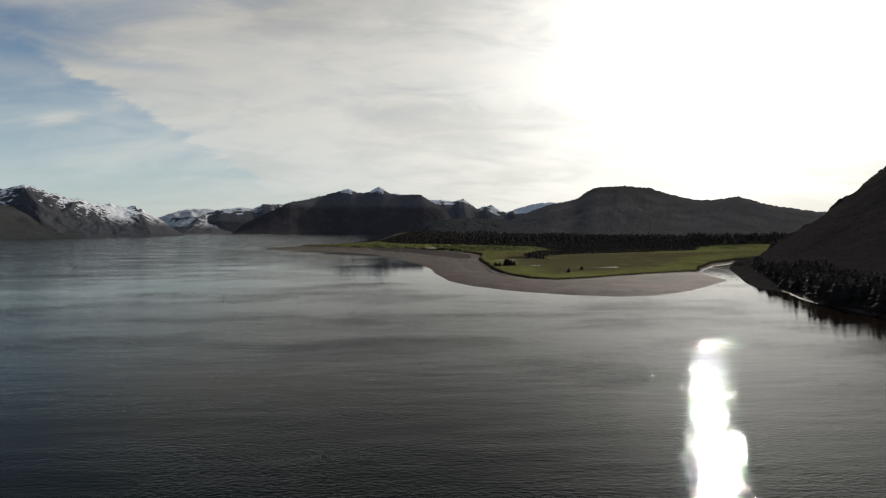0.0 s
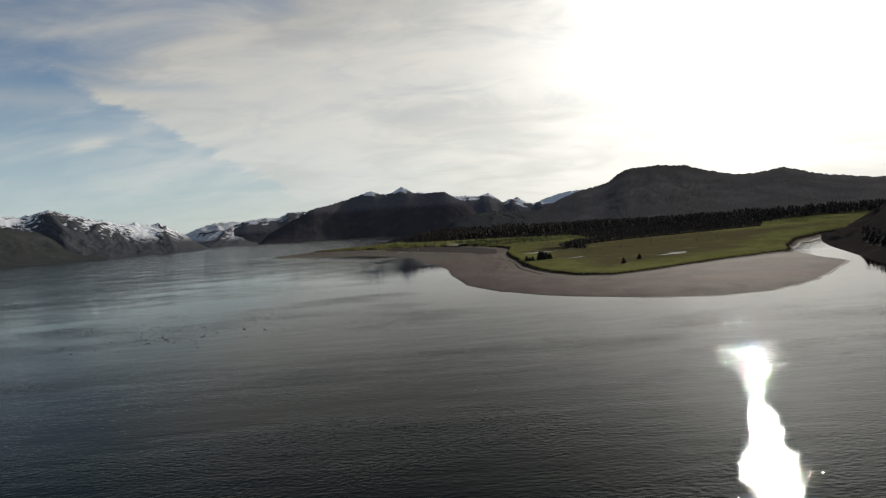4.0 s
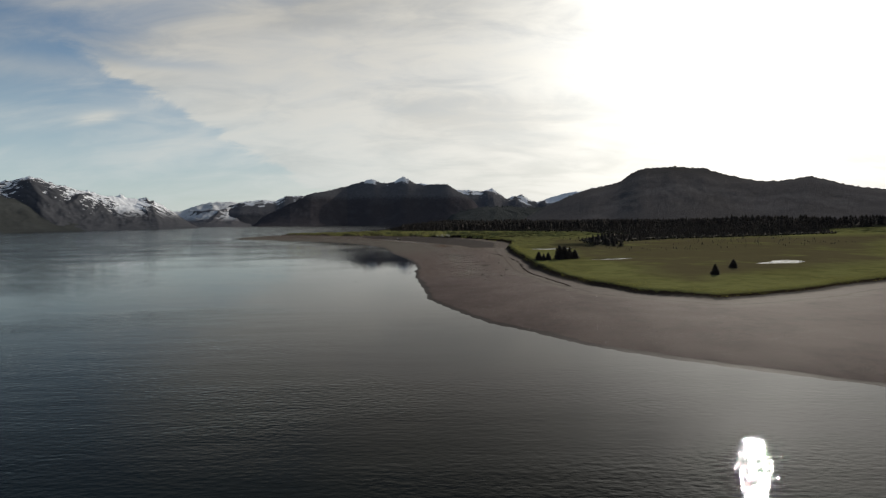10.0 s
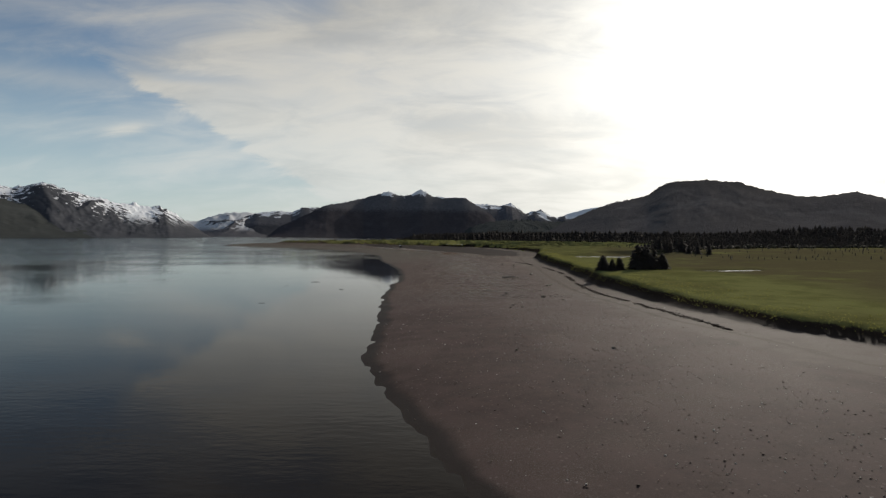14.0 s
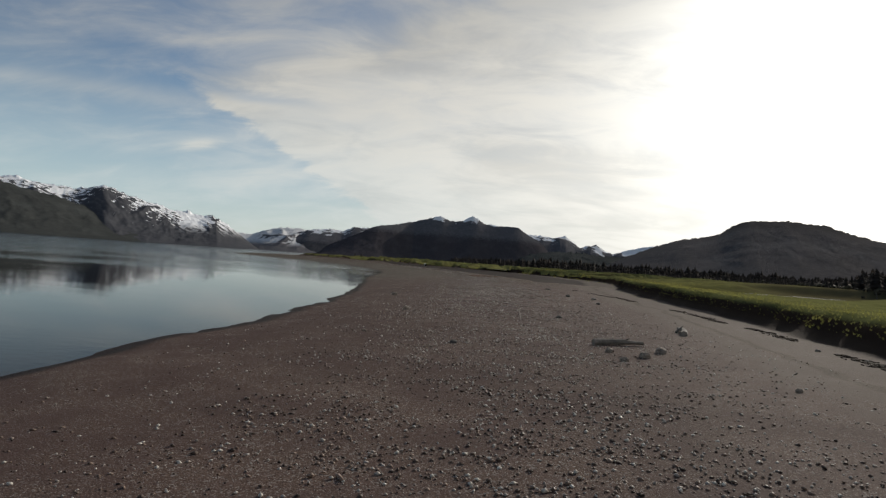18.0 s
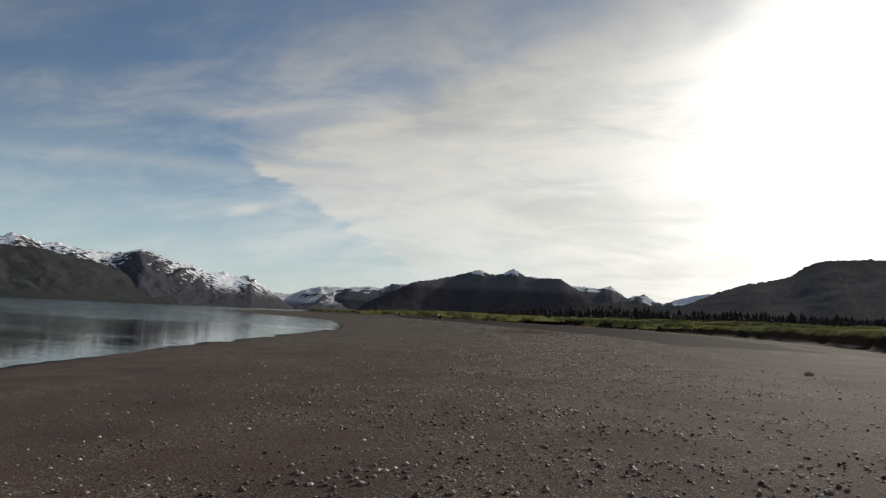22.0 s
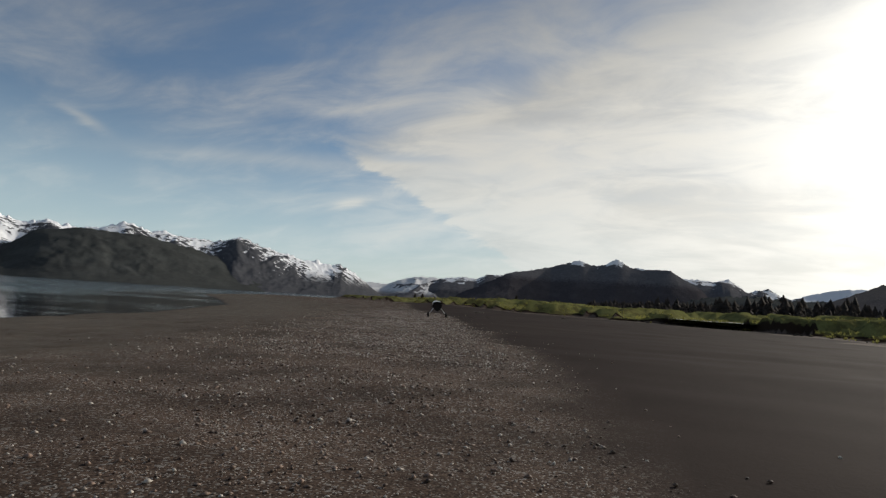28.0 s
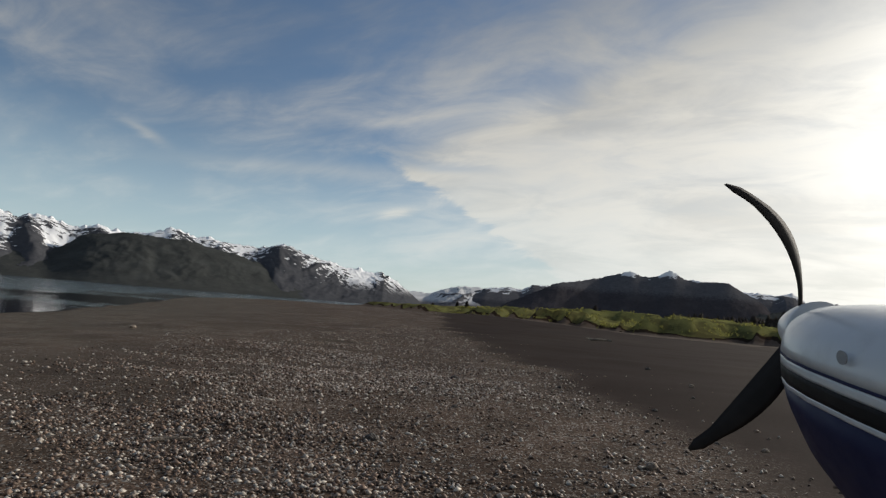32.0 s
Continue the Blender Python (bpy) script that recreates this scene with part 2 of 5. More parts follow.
def land(x, y):
    """Height of the ground and the masks of its cover: turf, sand, distance to the waterline."""
    wob = 2.2 * (fbm(x / 9, y / 9, 3, 5) - 0.5) + 0.7 * (fbm(x / 1.8, y / 1.8, 2, 9) - 0.5)
    ds = signed_distance(x, y, SHORE) + wob * smooth(np.abs(x) + np.abs(y), 4000, 1500)
    late = smooth(y, 400, 470)
    brow = smooth(y, 360, 430) * smooth(y, 570, 500)
    dg = signed_distance(x, y, TURF) + 2.4 * (1 - late) * (fbm(x / 7, y / 7, 3, 21) - 0.5) + (3.0 + 20.0 * smooth(y, 560, 620)) * late * (fbm(x / 8.5, y / 8.5, 3, 23) - 0.5)
    d = np.maximum(ds, 0)
    h = 1.15 * (1 - np.exp(-d / 9)) + 0.012 * np.minimum(d, 40)
    h = (1 - late) * h + late * 1.62 * (1 - np.exp(-(d / 15.0) ** 1.35))
    h = np.where(ds < 0, np.maximum(0.075 * ds, -7), h)
    # ripples and shallow scours on the gravel
    h = h + np.where(ds > 0, 1, 0) * smooth(dg, 2, -3) * ((0.16 + 0.10 * late) * (fbm(x / 5.5, y / 3.2, 3, 31) - 0.5) + 0.05 * (fbm(x / 0.9, y / 0.7, 2, 35) - 0.5))
    turf = smooth(dg, -0.6, 1.5)
    dune = smooth(y, 545, 600) * smooth(y, 900, 760)
    h = h + turf * (1 - 0.72 * dune) * (0.70 + 0.95 * smooth(y, 285, 345) + 0.35 * fbm(x / 22, y / 22, 3, 41) + 0.35 * brow + 1.4 * brow * smooth(dg, 0, 30))
    # the eroded bank of the dunes, and the knolls behind it
    h = h + turf * dune * (0.05 + 2.1 * smooth(fbm(x / 6, y / 6, 3, 51), 0.42, 0.64) + 1.5 * smooth(dg, 1, 26) * (0.35 + fbm(x / 11, y / 11, 3, 57)))
    h = h + dune * 0.16 * smooth(dg, -4, 0) * smooth(fbm(x / 2.5, y / 2.5, 2, 55), 0.5, 0.8)
    h = h + turf * 0.10 * fbm(x / 0.8, y / 0.8, 2, 61)
    # gravel berm ahead of the landing run, with the sand swale beside it
    berm = np.exp(-((x + 32) / 16) ** 2 - ((y - 692) / 30) ** 2)
    h = h + 1.1 * berm * smooth(ds, 0, 10)
    for px, py, rx, ry, turn, level in PONDS:
        e = pond_reach(x, y, px, py, rx, ry, turn)
        flat = smooth(e, 5.0, 2.0) * smooth(dg, 1.0, 5.0)
        h = h * (1 - flat) + flat * (level + 0.12 - 0.5 * smooth(e, 1.25, 0.7))
    far = smooth(np.hypot(x, y - 400), 500, 1600) * smooth(ds, 0, 60)
    h = h + far * 3
    return h, turf, ds, dg


def east_bank(y):
    """The middle of the river mouth: what lies east of it belongs to the wooded hill."""
    return np.interp(y, [60, 190, 250, 270, 300, 330, 370, 430], [110, 132, 158, 172, 184, 198, 230, 320])


# ---- materials ----
def material(name):
    m = bpy.data.materials.new(name)
    m.use_nodes = True
    n = Nodes(m.node_tree)
    out = n.add("ShaderNodeOutputMaterial")
    bsdf = n.add("ShaderNodeBsdfPrincipled")
    n.tree.links.new(bsdf.outputs[0], out.inputs[0])
    return m, n, bsdf


def attribute(n, name, out="Fac"):
    a = n.add("ShaderNodeAttribute", attribute_type="GEOMETRY", attribute_name=name)
    return a.outputs[out]


def position(n):
    return n.add("ShaderNodeNewGeometry").outputs["Position"]


def plain(name, color, rough=0.6, metal=0.0, vary=0.25, scale=3.0, bump=0.0, bump_scale=30.0):
    m, n, b = material(name)
    p = n.add("ShaderNodeTexCoord").outputs["Object"]
    k = n.noise(p, scale, 6, 0.6)
    dark = tuple(c * (1 - vary) for c in color)
    light = tuple(min(1, c * (1 + vary)) for c in color)
    n.put(b.inputs["Base Color"], n.mix(n.ramp(k, 0.3, 0.7), dark, light))
    b.inputs["Roughness"].default_value, b.inputs["Metallic"].default_value = rough, metal
    if bump:
        n.put(b.inputs["Normal"], n.bump(n.noise(p, bump_scale, 4, 0.6), bump, 0.02))
    return m


def ground_material():
    m, n, b = material("shore_ground")
    p = position(n)
    turf, dist, sand = attribute(n, "turf"), attribute(n, "shore"), attribute(n, "sand")
    red = attribute(n, "weed")
    fine = n.noise(p, 9.0, 5, 0.65)
    mid = n.noise(p, 0.55, 5, 0.6)
    big = n.noise(n.mapping(p, (1, 0.35, 1), (0, 0, 8)), 0.09, 4, 0.6)
    cells = n.voronoi(p, 24.0, out="Color")
    shade = n.add("ShaderNodeSeparateColor")
    n.put(shade.inputs[0], cells)
    stone = n.mix(shade.outputs[0], (0.0195, 0.0118, 0.0089), (0.142, 0.095, 0.070))
    small = n.add("ShaderNodeSeparateColor")
    n.put(small.inputs[0], n.voronoi(p, 58.0, out="Color"))
    stone = n.mix(n.math("MULTIPLY", small.outputs[0], 0.75), stone, n.mix(small.outputs[1], (0.0202, 0.0124, 0.0091), (0.240, 0.176, 0.133)))
    stone = n.mix(n.math("MULTIPLY", n.math("GREATER_THAN", small.outputs[2], 0.93), 0.8), stone, (0.50, 0.47, 0.42))
    pale = n.math("GREATER_THAN", shade.outputs[1], 0.95)
    stone = n.mix(n.math("MULTIPLY", pale, 0.7), stone, (0.34, 0.32, 0.29))
    stone = n.mix(n.ramp(mid, 0.35, 0.7), stone, n.mix(0.6, stone, (0.026, 0.018, 0.0135)))
    smooth_sand = n.mix(fine, (0.0168, 0.0106, 0.0091), (0.0295, 0.0188, 0.0162))
    beach = n.mix(sand, stone, smooth_sand)
    beach = n.mix(n.math("MULTIPLY", n.ramp(big, 0.45, 0.62), 0.35), beach, (0.040, 0.029, 0.023))
    beach = n.mix(n.math("MULTIPLY", red, n.ramp(n.noise(p, 2.6, 5, 0.7), 0.36, 0.56)), beach, (0.125, 0.052, 0.022))
    # fist-sized stones and scattered pale cobbles on the high beach
    cob = n.add("ShaderNodeSeparateColor")
    n.put(cob.inputs[0], n.voronoi(p, 5.5, out="Color"))
    core = n.ramp(n.voronoi(p, 5.5), 0.42, 0.25)
    speck = n.math("MULTIPLY", core, n.math("GREATER_THAN", cob.outputs[0], 0.70))
    high = attribute(n, "high")
    beach = n.mix(n.math("MULTIPLY", n.math("MULTIPLY", speck, high), 0.8), beach, n.mix(cob.outputs[1], (0.016, 0.010, 0.008), (0.20, 0.165, 0.14)))
    patch = n.noise(p, 0.9, 6, 0.7)
    beach = n.mix(n.math("MULTIPLY", n.ramp(patch, 0.46, 0.66), n.math("MULTIPLY", high, 0.6)), beach, (0.070, 0.046, 0.036))
    # paler mix carries the sheen of the high beach against the low sun
    beach = n.mix(n.math("MULTIPLY", high, n.ramp(mid, 0.3, 0.7, 0.08, 0.26)), beach, (0.150, 0.118, 0.103))
    beach = n.mix(n.math("MULTIPLY", attribute(n, "rose"), n.ramp(n.math("ADD", n.math("MULTIPLY", fine, 0.5), n.math("MULTIPLY", mid, 0.5)), 0.35, 0.65, 0.15, 0.45)), beach, (0.138, 0.086, 0.078))
    # grey silt along the water beside the landing run
    silt = n.math("MULTIPLY", attribute(n, "silt"), n.ramp(patch, 0.34, 0.60, 0.15, 0.62))
    beach = n.mix(silt, beach, n.mix(fine, (0.095, 0.084, 0.066), (0.165, 0.148, 0.118)))
    # pale sand under the turf bank and its wrack line, then the bare soil of the bank
    edge = attribute(n, "bank")
    strip = n.math("MULTIPLY", n.ramp(n.math("ADD", edge, n.math("MULTIPLY", mid, 4.0)), -8.0, -5.0), n.ramp(edge, -0.2, -1.0))
    beach = n.mix(n.math("MULTIPLY", strip, n.ramp(mid, 0.30, 0.62, 0.45, 0.95)), beach, n.mix(fine, (0.085, 0.064, 0.052), (0.150, 0.118, 0.096)))
    tide = n.math("MULTIPLY", n.ramp(n.math("ABSOLUTE", n.math("ADD", edge, n.math("MULTIPLY_ADD", mid, 1.5, 5.2))), 0.55, 0.1), n.ramp(fine, 0.38, 0.55))
    beach = n.mix(n.math("MULTIPLY", tide, 0.7), beach, (0.048, 0.031, 0.019))
    soil = n.math("MULTIPLY", n.ramp(n.math("ADD", edge, n.math("MULTIPLY", fine, 0.5)), -0.55, -0.1), 0.92)
    beach = n.mix(soil, beach, n.mix(fine, (0.016, 0.011, 0.008), (0.044, 0.031, 0.022)))
    wet = n.ramp(n.math("ADD", dist, n.math("MULTIPLY", mid, 0.8)), 1.9, 0.9)
    beach = n.mix(n.math("MULTIPLY", wet, 0.82), beach, (0.0125, 0.0095, 0.008))
    blade = n.noise(n.mapping(p, (6, 6, 1)), 1.0, 5, 0.7)
    grass = n.mix(blade, (0.128, 0.132, 0.044), (0.245, 0.240, 0.096))
    dry = n.ramp(n.noise(p, 0.035, 5, 0.6), 0.48, 0.66)
    grass = n.mix(n.math("MULTIPLY", dry, 0.35), grass, (0.085, 0.068, 0.028))
    wood = n.mix(n.noise(p, 0.12, 5, 0.7), (0.014, 0.016, 0.010), (0.040, 0.041, 0.028))
    marsh = n.math("MULTIPLY", attribute(n, "marsh"), n.ramp(n.noise(p, 0.06, 5, 0.65), 0.28, 0.48))
    grass = n.mix(n.ramp(n.noise(p, 0.22, 5, 0.65), 0.40, 0.66, 0.0, 0.45), grass, (0.066, 0.064, 0.020))
    grass = n.mix(n.math("MULTIPLY", marsh, 0.85), grass, n.mix(blade, (0.060, 0.048, 0.028), (0.150, 0.124, 0.072)))
    bald = n.math("MULTIPLY", attribute(n, "dune"), n.ramp(n.noise(p, 0.30, 5, 0.65), 0.44, 0.58))
    grass = n.mix(n.math("MULTIPLY", bald, 0.5), grass, n.mix(fine, (0.024, 0.017, 0.011), (0.060, 0.044, 0.030)))
    n.put(b.inputs["Base Color"], n.mix(attribute(n, "wood"), n.mix(n.ramp(n.math("ADD", edge, n.math("MULTIPLY", n.math("SUBTRACT", fine, 0.5), 1.0)), 0.75, 1.15), beach, grass), wood))
    rough = n.math("SUBTRACT", 0.88, n.math("MULTIPLY", n.math("MAXIMUM", wet, n.math("MULTIPLY", high, 0.4)), 0.25))
    n.put(b.inputs["Roughness"], rough)
    n.put(b.inputs["Specular IOR Level"], n.math("MAXIMUM", n.math("SUBTRACT", n.math("MULTIPLY_ADD", high, 0.01, 0.04), n.math("ADD", n.math("MULTIPLY", turf, 0.10), n.math("MULTIPLY", sand, 0.015))), 0.0))
    lumps = n.math("SUBTRACT", 1.0, n.voronoi(p, 24.0))
    height = n.math("ADD", n.math("MULTIPLY", lumps, n.math("SUBTRACT", 1.0, n.math("MULTIPLY", sand, 0.85))), n.math("MULTIPLY", fine, 0.7))
    n.put(b.inputs["Normal"], n.bump(height, 0.6, 0.014))
    return m


def water_material():
    m, n, b = material("sea_water")
    p = position(n)
    shallow = attribute(n, "shallow")
    murk = n.noise(p, 0.02, 3, 0.5)
    deep = n.mix(murk, (0.0030, 0.0058, 0.0052), (0.0052, 0.0090, 0.0082))
    n.put(b.inputs["Base Color"], n.mix(shallow, deep, n.mix(n.noise(p, 0.35, 4, 0.6), (0.006, 0.004, 0.003), (0.020, 0.014, 0.010))))
    b.inputs["Roughness"].default_value = 0.015
    b.inputs["IOR"].default_value = 1.125
    b.inputs["Specular IOR Level"].default_value = 0.5
    chop = n.noise(n.mapping(p, (1.0, 1.7, 1), (0, 0, 25)), 1.35, 2, 0.5)
    ripples = n.noise(n.mapping(p, (0.7, 2.6, 1), (0, 0, 12)), 0.9, 3, 0.5)
    swell = n.noise(n.mapping(p, (0.16, 0.62, 1), (0, 0, 6)), 0.45, 3, 0.5)
    calm = n.ramp(n.noise(n.mapping(p, (0.5, 1.8, 1)), 0.016, 3, 0.5), 0.35, 0.65, 0.45, 1.25)
    lap = n.ramp(shallow, 1.0, 0.1, 0.30, 1.0)
    h = n.math("ADD", n.math("MULTIPLY", n.math("MULTIPLY", chop, n.ramp(n.noise(n.mapping(p, (0.7, 1.5, 1), (0, 0, 20)), 0.035, 3, 0.5), 0.42, 0.62, 0.30, 1.0)), 0.095), n.math("ADD", n.math("MULTIPLY", ripples, 0.040), n.math("MULTIPLY", swell, 0.11)))
    # the water lies glassy in the lee of the beach
    lee = attribute(n, "ruffle")
    n.put(b.inputs["Normal"], n.bump(n.math("MULTIPLY", n.math("MULTIPLY", h, lee), n.math("MULTIPLY", calm, lap)), 1.0, 1.0))
    return m


def mountain_material(name, snow_lo, snow_hi, patch=0.012, rock=(0.125, 0.122, 0.130), wood=(0.066, 0.061, 0.064), snow=0.82, share=0.0, streak=1.1, broken=2.2, foot=0.0):
    """Forest on the lower slopes, rock above, snow in patches between two heights, or shares of the crest's height."""
    m, n, b = material(name)
    p = position(n)
    z = n.add("ShaderNodeSeparateXYZ")
    n.put(z.inputs[0], p)
    level = n.math("ADD", n.math("MULTIPLY", attribute(n, "share"), 0.85), n.math("MULTIPLY", z.outputs[2], 0.15 / share)) if share else z.outputs[2]
    tree = n.noise(p, 0.09, 5, 0.7)
    # most wood colours passed in are greyed and paled to carry haze
    low = n.mix(tree, tuple(c * 0.7 for c in wood), tuple(c * 1.4 for c in wood))
    stand = n.noise(p, 0.010, 4, 0.6)
    low = n.mix(n.math("MULTIPLY", n.ramp(stand, 0.45, 0.7), 0.4), low, tuple(c * 1.7 for c in wood))
    crag = n.mix(n.noise(p, 0.05, 6, 0.7), tuple(c * 0.5 for c in rock), tuple(c * 1.4 for c in rock))
    span = snow_hi - snow_lo
    tall = n.mapping(p, (1, 1, 0.4))
    lift = n.math("ADD", n.math("DIVIDE", n.math("SUBTRACT", level, snow_lo), span), n.math("MULTIPLY", n.math("SUBTRACT", n.noise(tall, patch, 6, 0.65), 0.5), broken))
    gully = attribute(n, "gully")
    white = n.ramp(n.math("ADD", lift, n.math("MULTIPLY", gully, streak)), 0.72, 0.86)
    if foot:
        white = n.math("MULTIPLY", white, n.ramp(z.outputs[2], foot, foot * 2.6))
    bare = n.ramp(n.math("ADD", n.math("DIVIDE", n.math("SUBTRACT", level, snow_lo - 0.7 * span), span), n.math("SUBTRACT", tree, 0.5)), 0.2, 0.7)
    base = n.mix(white, n.mix(bare, low, crag), (snow, snow * 1.01, snow * 1.03))
    n.put(b.inputs["Base Color"], base)
    b.inputs["Roughness"].default_value = 0.9
    b.inputs["Specular IOR Level"].default_value = 0.0
    n.put(b.inputs["Normal"], n.bump(n.math("ADD", n.noise(p, 0.22, 4, 0.75), n.noise(p, 0.02, 4, 0.6)), 0.45, 4.0))
    return m


def leaf_material(name, color, vary=0.45):
    m, n, b = material(name)
    g = n.add("ShaderNodeNewGeometry")
    k = n.math("ADD", n.math("MULTIPLY", g.outputs["Random Per Island"], 0.7), n.math("MULTIPLY", n.noise(g.outputs["Position"], 0.8, 4, 0.6), 0.3))
    n.put(b.inputs["Base Color"], n.mix(k, tuple(c * (1 - vary) for c in color), tuple(c * (1 + vary) for c in color)))
    b.inputs["Roughness"].default_value = 0.85
    b.inputs["Specular IOR Level"].default_value = 0.05
    return m


def blade_material(name, color, vary=0.5, through_light=0.55):
    """Thin blades that let the light through."""
    m = leaf_material(name, color, vary)
    n = m.node_tree
    out = [k for k in n.nodes if k.type == "OUTPUT_MATERIAL"][0]
    b = [k for k in n.nodes if k.type == "BSDF_PRINCIPLED"][0]
    thin, both = n.nodes.new("ShaderNodeBsdfTranslucent"), n.nodes.new("ShaderNodeMixShader")
    n.links.new(b.inputs["Base Color"].links[0].from_socket, thin.inputs[0])
    both.inputs[0].default_value = through_light
    n.links.new(b.outputs[0], both.inputs[1])
    n.links.new(thin.outputs[0], both.inputs[2])
    n.links.new(both.outputs[0], out.inputs[0])
    return m


MAT_GROUND, MAT_WATER = ground_material(), water_material()
MAT_SPRUCE = blade_material("spruce_needles", (0.062, 0.053, 0.046), 0.15, 0.45)
MAT_BARK = plain("bark", (0.085, 0.065, 0.05), 0.9, 0, 0.4, 8, 0.6)
MAT_GRASS = blade_material("beach_grass", (0.270, 0.260, 0.075))
MAT_DRIFT = plain("weathered_wood", (0.20, 0.17, 0.14), 0.9, 0, 0.4, 5, 0.7, 25)
MAT_SNAG = plain("bleached_wood", (0.085, 0.075, 0.060), 0.9, 0, 0.4, 2)
MAT_WEED = leaf_material("seaweed", (0.030, 0.022, 0.012))


# ---- mesh helpers ----
def grid_mesh(name, X, Y, Z, mat, values=(), keep=None):
    """A sheet over arrays of rows and columns, with named values at its points."""
    rows, cols = X.shape
    me = bpy.data.meshes.new(name)
    i = np.arange(rows * cols).reshape(rows, cols)
    quads = np.stack([i[:-1, :-1], i[:-1, 1:], i[1:, 1:], i[1:, :-1]], -1).reshape(-1, 4)
    if keep is not None:
        k = keep.ravel()
        quads = quads[k[quads].any(axis=1)]
    me.vertices.add(rows * cols)
    me.vertices.foreach_set("co", np.stack([X, Y, Z], -1).astype(np.float32).ravel())
    me.loops.add(quads.size)
    me.loops.foreach_set("vertex_index", quads.astype(np.int32).ravel())
    me.polygons.add(len(quads))
    me.polygons.foreach_set("loop_start", np.arange(0, quads.size, 4, dtype=np.int32))
    me.update(calc_edges=True)
    for key, val in values:
        a = me.attributes.new(key, "FLOAT", "POINT")
        a.data.foreach_set("value", np.asarray(val, np.float32).ravel())
    me.materials.append(mat)
    me.shade_smooth()
    me.validate()
    return new(name, me)


def part(name, bm, mat, parent, label=""):
    me = bpy.data.meshes.new(name)
    bm.to_mesh(me)
    bm.free()
    me.materials.append(mat)
    ob = new(name, me)
    ob.parent = parent
    if label:
        ob["label"] = label
    return ob


def steps(*spans):
    out = []
    for a, b, s in spans:
        out += list(np.arange(a, b, s))
    out.append(spans[-1][1])
    return np.array(out)


# ---- the large structure ----
gx = np.concatenate([-np.geomspace(4800, 260, 34), steps((-250, -70, 4), (-70, -30, 1.5), (-30, 72, 0.75), (72, 130, 1.6), (130, 360, 4.5)), np.geomspace(375, 4800, 34)])
gy = np.concatenate([[-380, -200, -80], steps((-20, 200, 8), (200, 315, 1.4), (315, 470, 0.8), (470, 690, 0.75), (690, 900, 3.5)), np.geomspace(920, 4800, 36)])
GX, GY = np.meshgrid(gx, gy)
H, TURF_M, DS, DG = land(GX, GY)
SAND_M = smooth(signed_distance(GX, GY, SWALE) + 3.0 * (fbm(GX / 3, GY / 3, 3, 77) - 0.5), -1.0, 1.0) + smooth(GY, 335, 305) * (0.35 + 0.5 * smooth(fbm(GX / 7, GY / 7, 3, 71), 0.35, 0.6))
WOOD_M = smooth(signed_distance(GX, GY, WOOD) + 10 * (fbm(GX / 12, GY / 12, 3, 88) - 0.5), -2, 4)
WOOD_M = np.maximum(WOOD_M, smooth(DS, 2.0, 5.0) * smooth(GX - east_bank(GY), 0, 3) * smooth(DG, -3, -10))
WEED_M = smooth(np.hypot((GX - 33) / 4.5, (GY - 503) / 11), 1.3, 0.5) + 0.6 * smooth(np.hypot((GX - 118) / 30, (GY - 240) / 9), 1.2, 0.6)
ground = grid_mesh("ground", GX, GY, H, MAT_GROUND, [("turf", TURF_M), ("shore", DS), ("sand", np.clip(SAND_M, 0, 1)), ("weed", np.clip(WEED_M, 0, 1)), ("wood", WOOD_M), ("bank", np.clip(DG, -12, 12)), ("high", smooth(GY, 345, 315)), ("rose", smooth(GY, 490, 420)), ("silt", smooth(DS + 8 * (fbm(GX / 9, GY / 9, 3, 97) - 0.5), 34, 12) * smooth(GY, 400, 480)), ("dune", smooth(GY, 400, 470) * smooth(DG, 60, 30)), ("marsh", smooth(DG + 16 * (fbm(GX / 16, GY / 16, 3, 66) - 0.5), 13, 27) * smooth(GY, 500, 440))])
tagged(ground, "dark gravel beach rising to a green grassy flat", "ground", kind="structure")

wx = np.concatenate([-np.geomspace(4900, 420, 20), steps((-400, -100, 12), (-100, 240, 4)), np.geomspace(250, 4900, 18)])
wy = np.concatenate([[-390, -200, -100], steps((-40, 200, 12), (200, 800, 5)), np.geomspace(830, 4900, 24)])
WX, WY = np.meshgrid(wx, wy)
wh, _, wds, _ = land(WX, WY)
water = grid_mesh("water", WX, WY, np.zeros_like(WX), MAT_WATER, [("shallow", smooth(wds, -60, -4)), ("ruffle", (1 - 0.55 * smooth(WY, 165, 250) + 0.9 * smooth(WY, 430, 560) + 1.0 * smooth(WX, -70, -200) * smooth(WY, 220, 420) + 1.6 * smooth(WX, -260, -480) * smooth(WY, 250, 450)) * (1 - 0.65 * smooth(np.hypot((WX + 5) / 50, (WY - 365) / 75), 1.3, 0.6)))], keep=wds < 30)
tagged(water, "calm grey-green fjord water with faint ripples", "water", kind="structure")


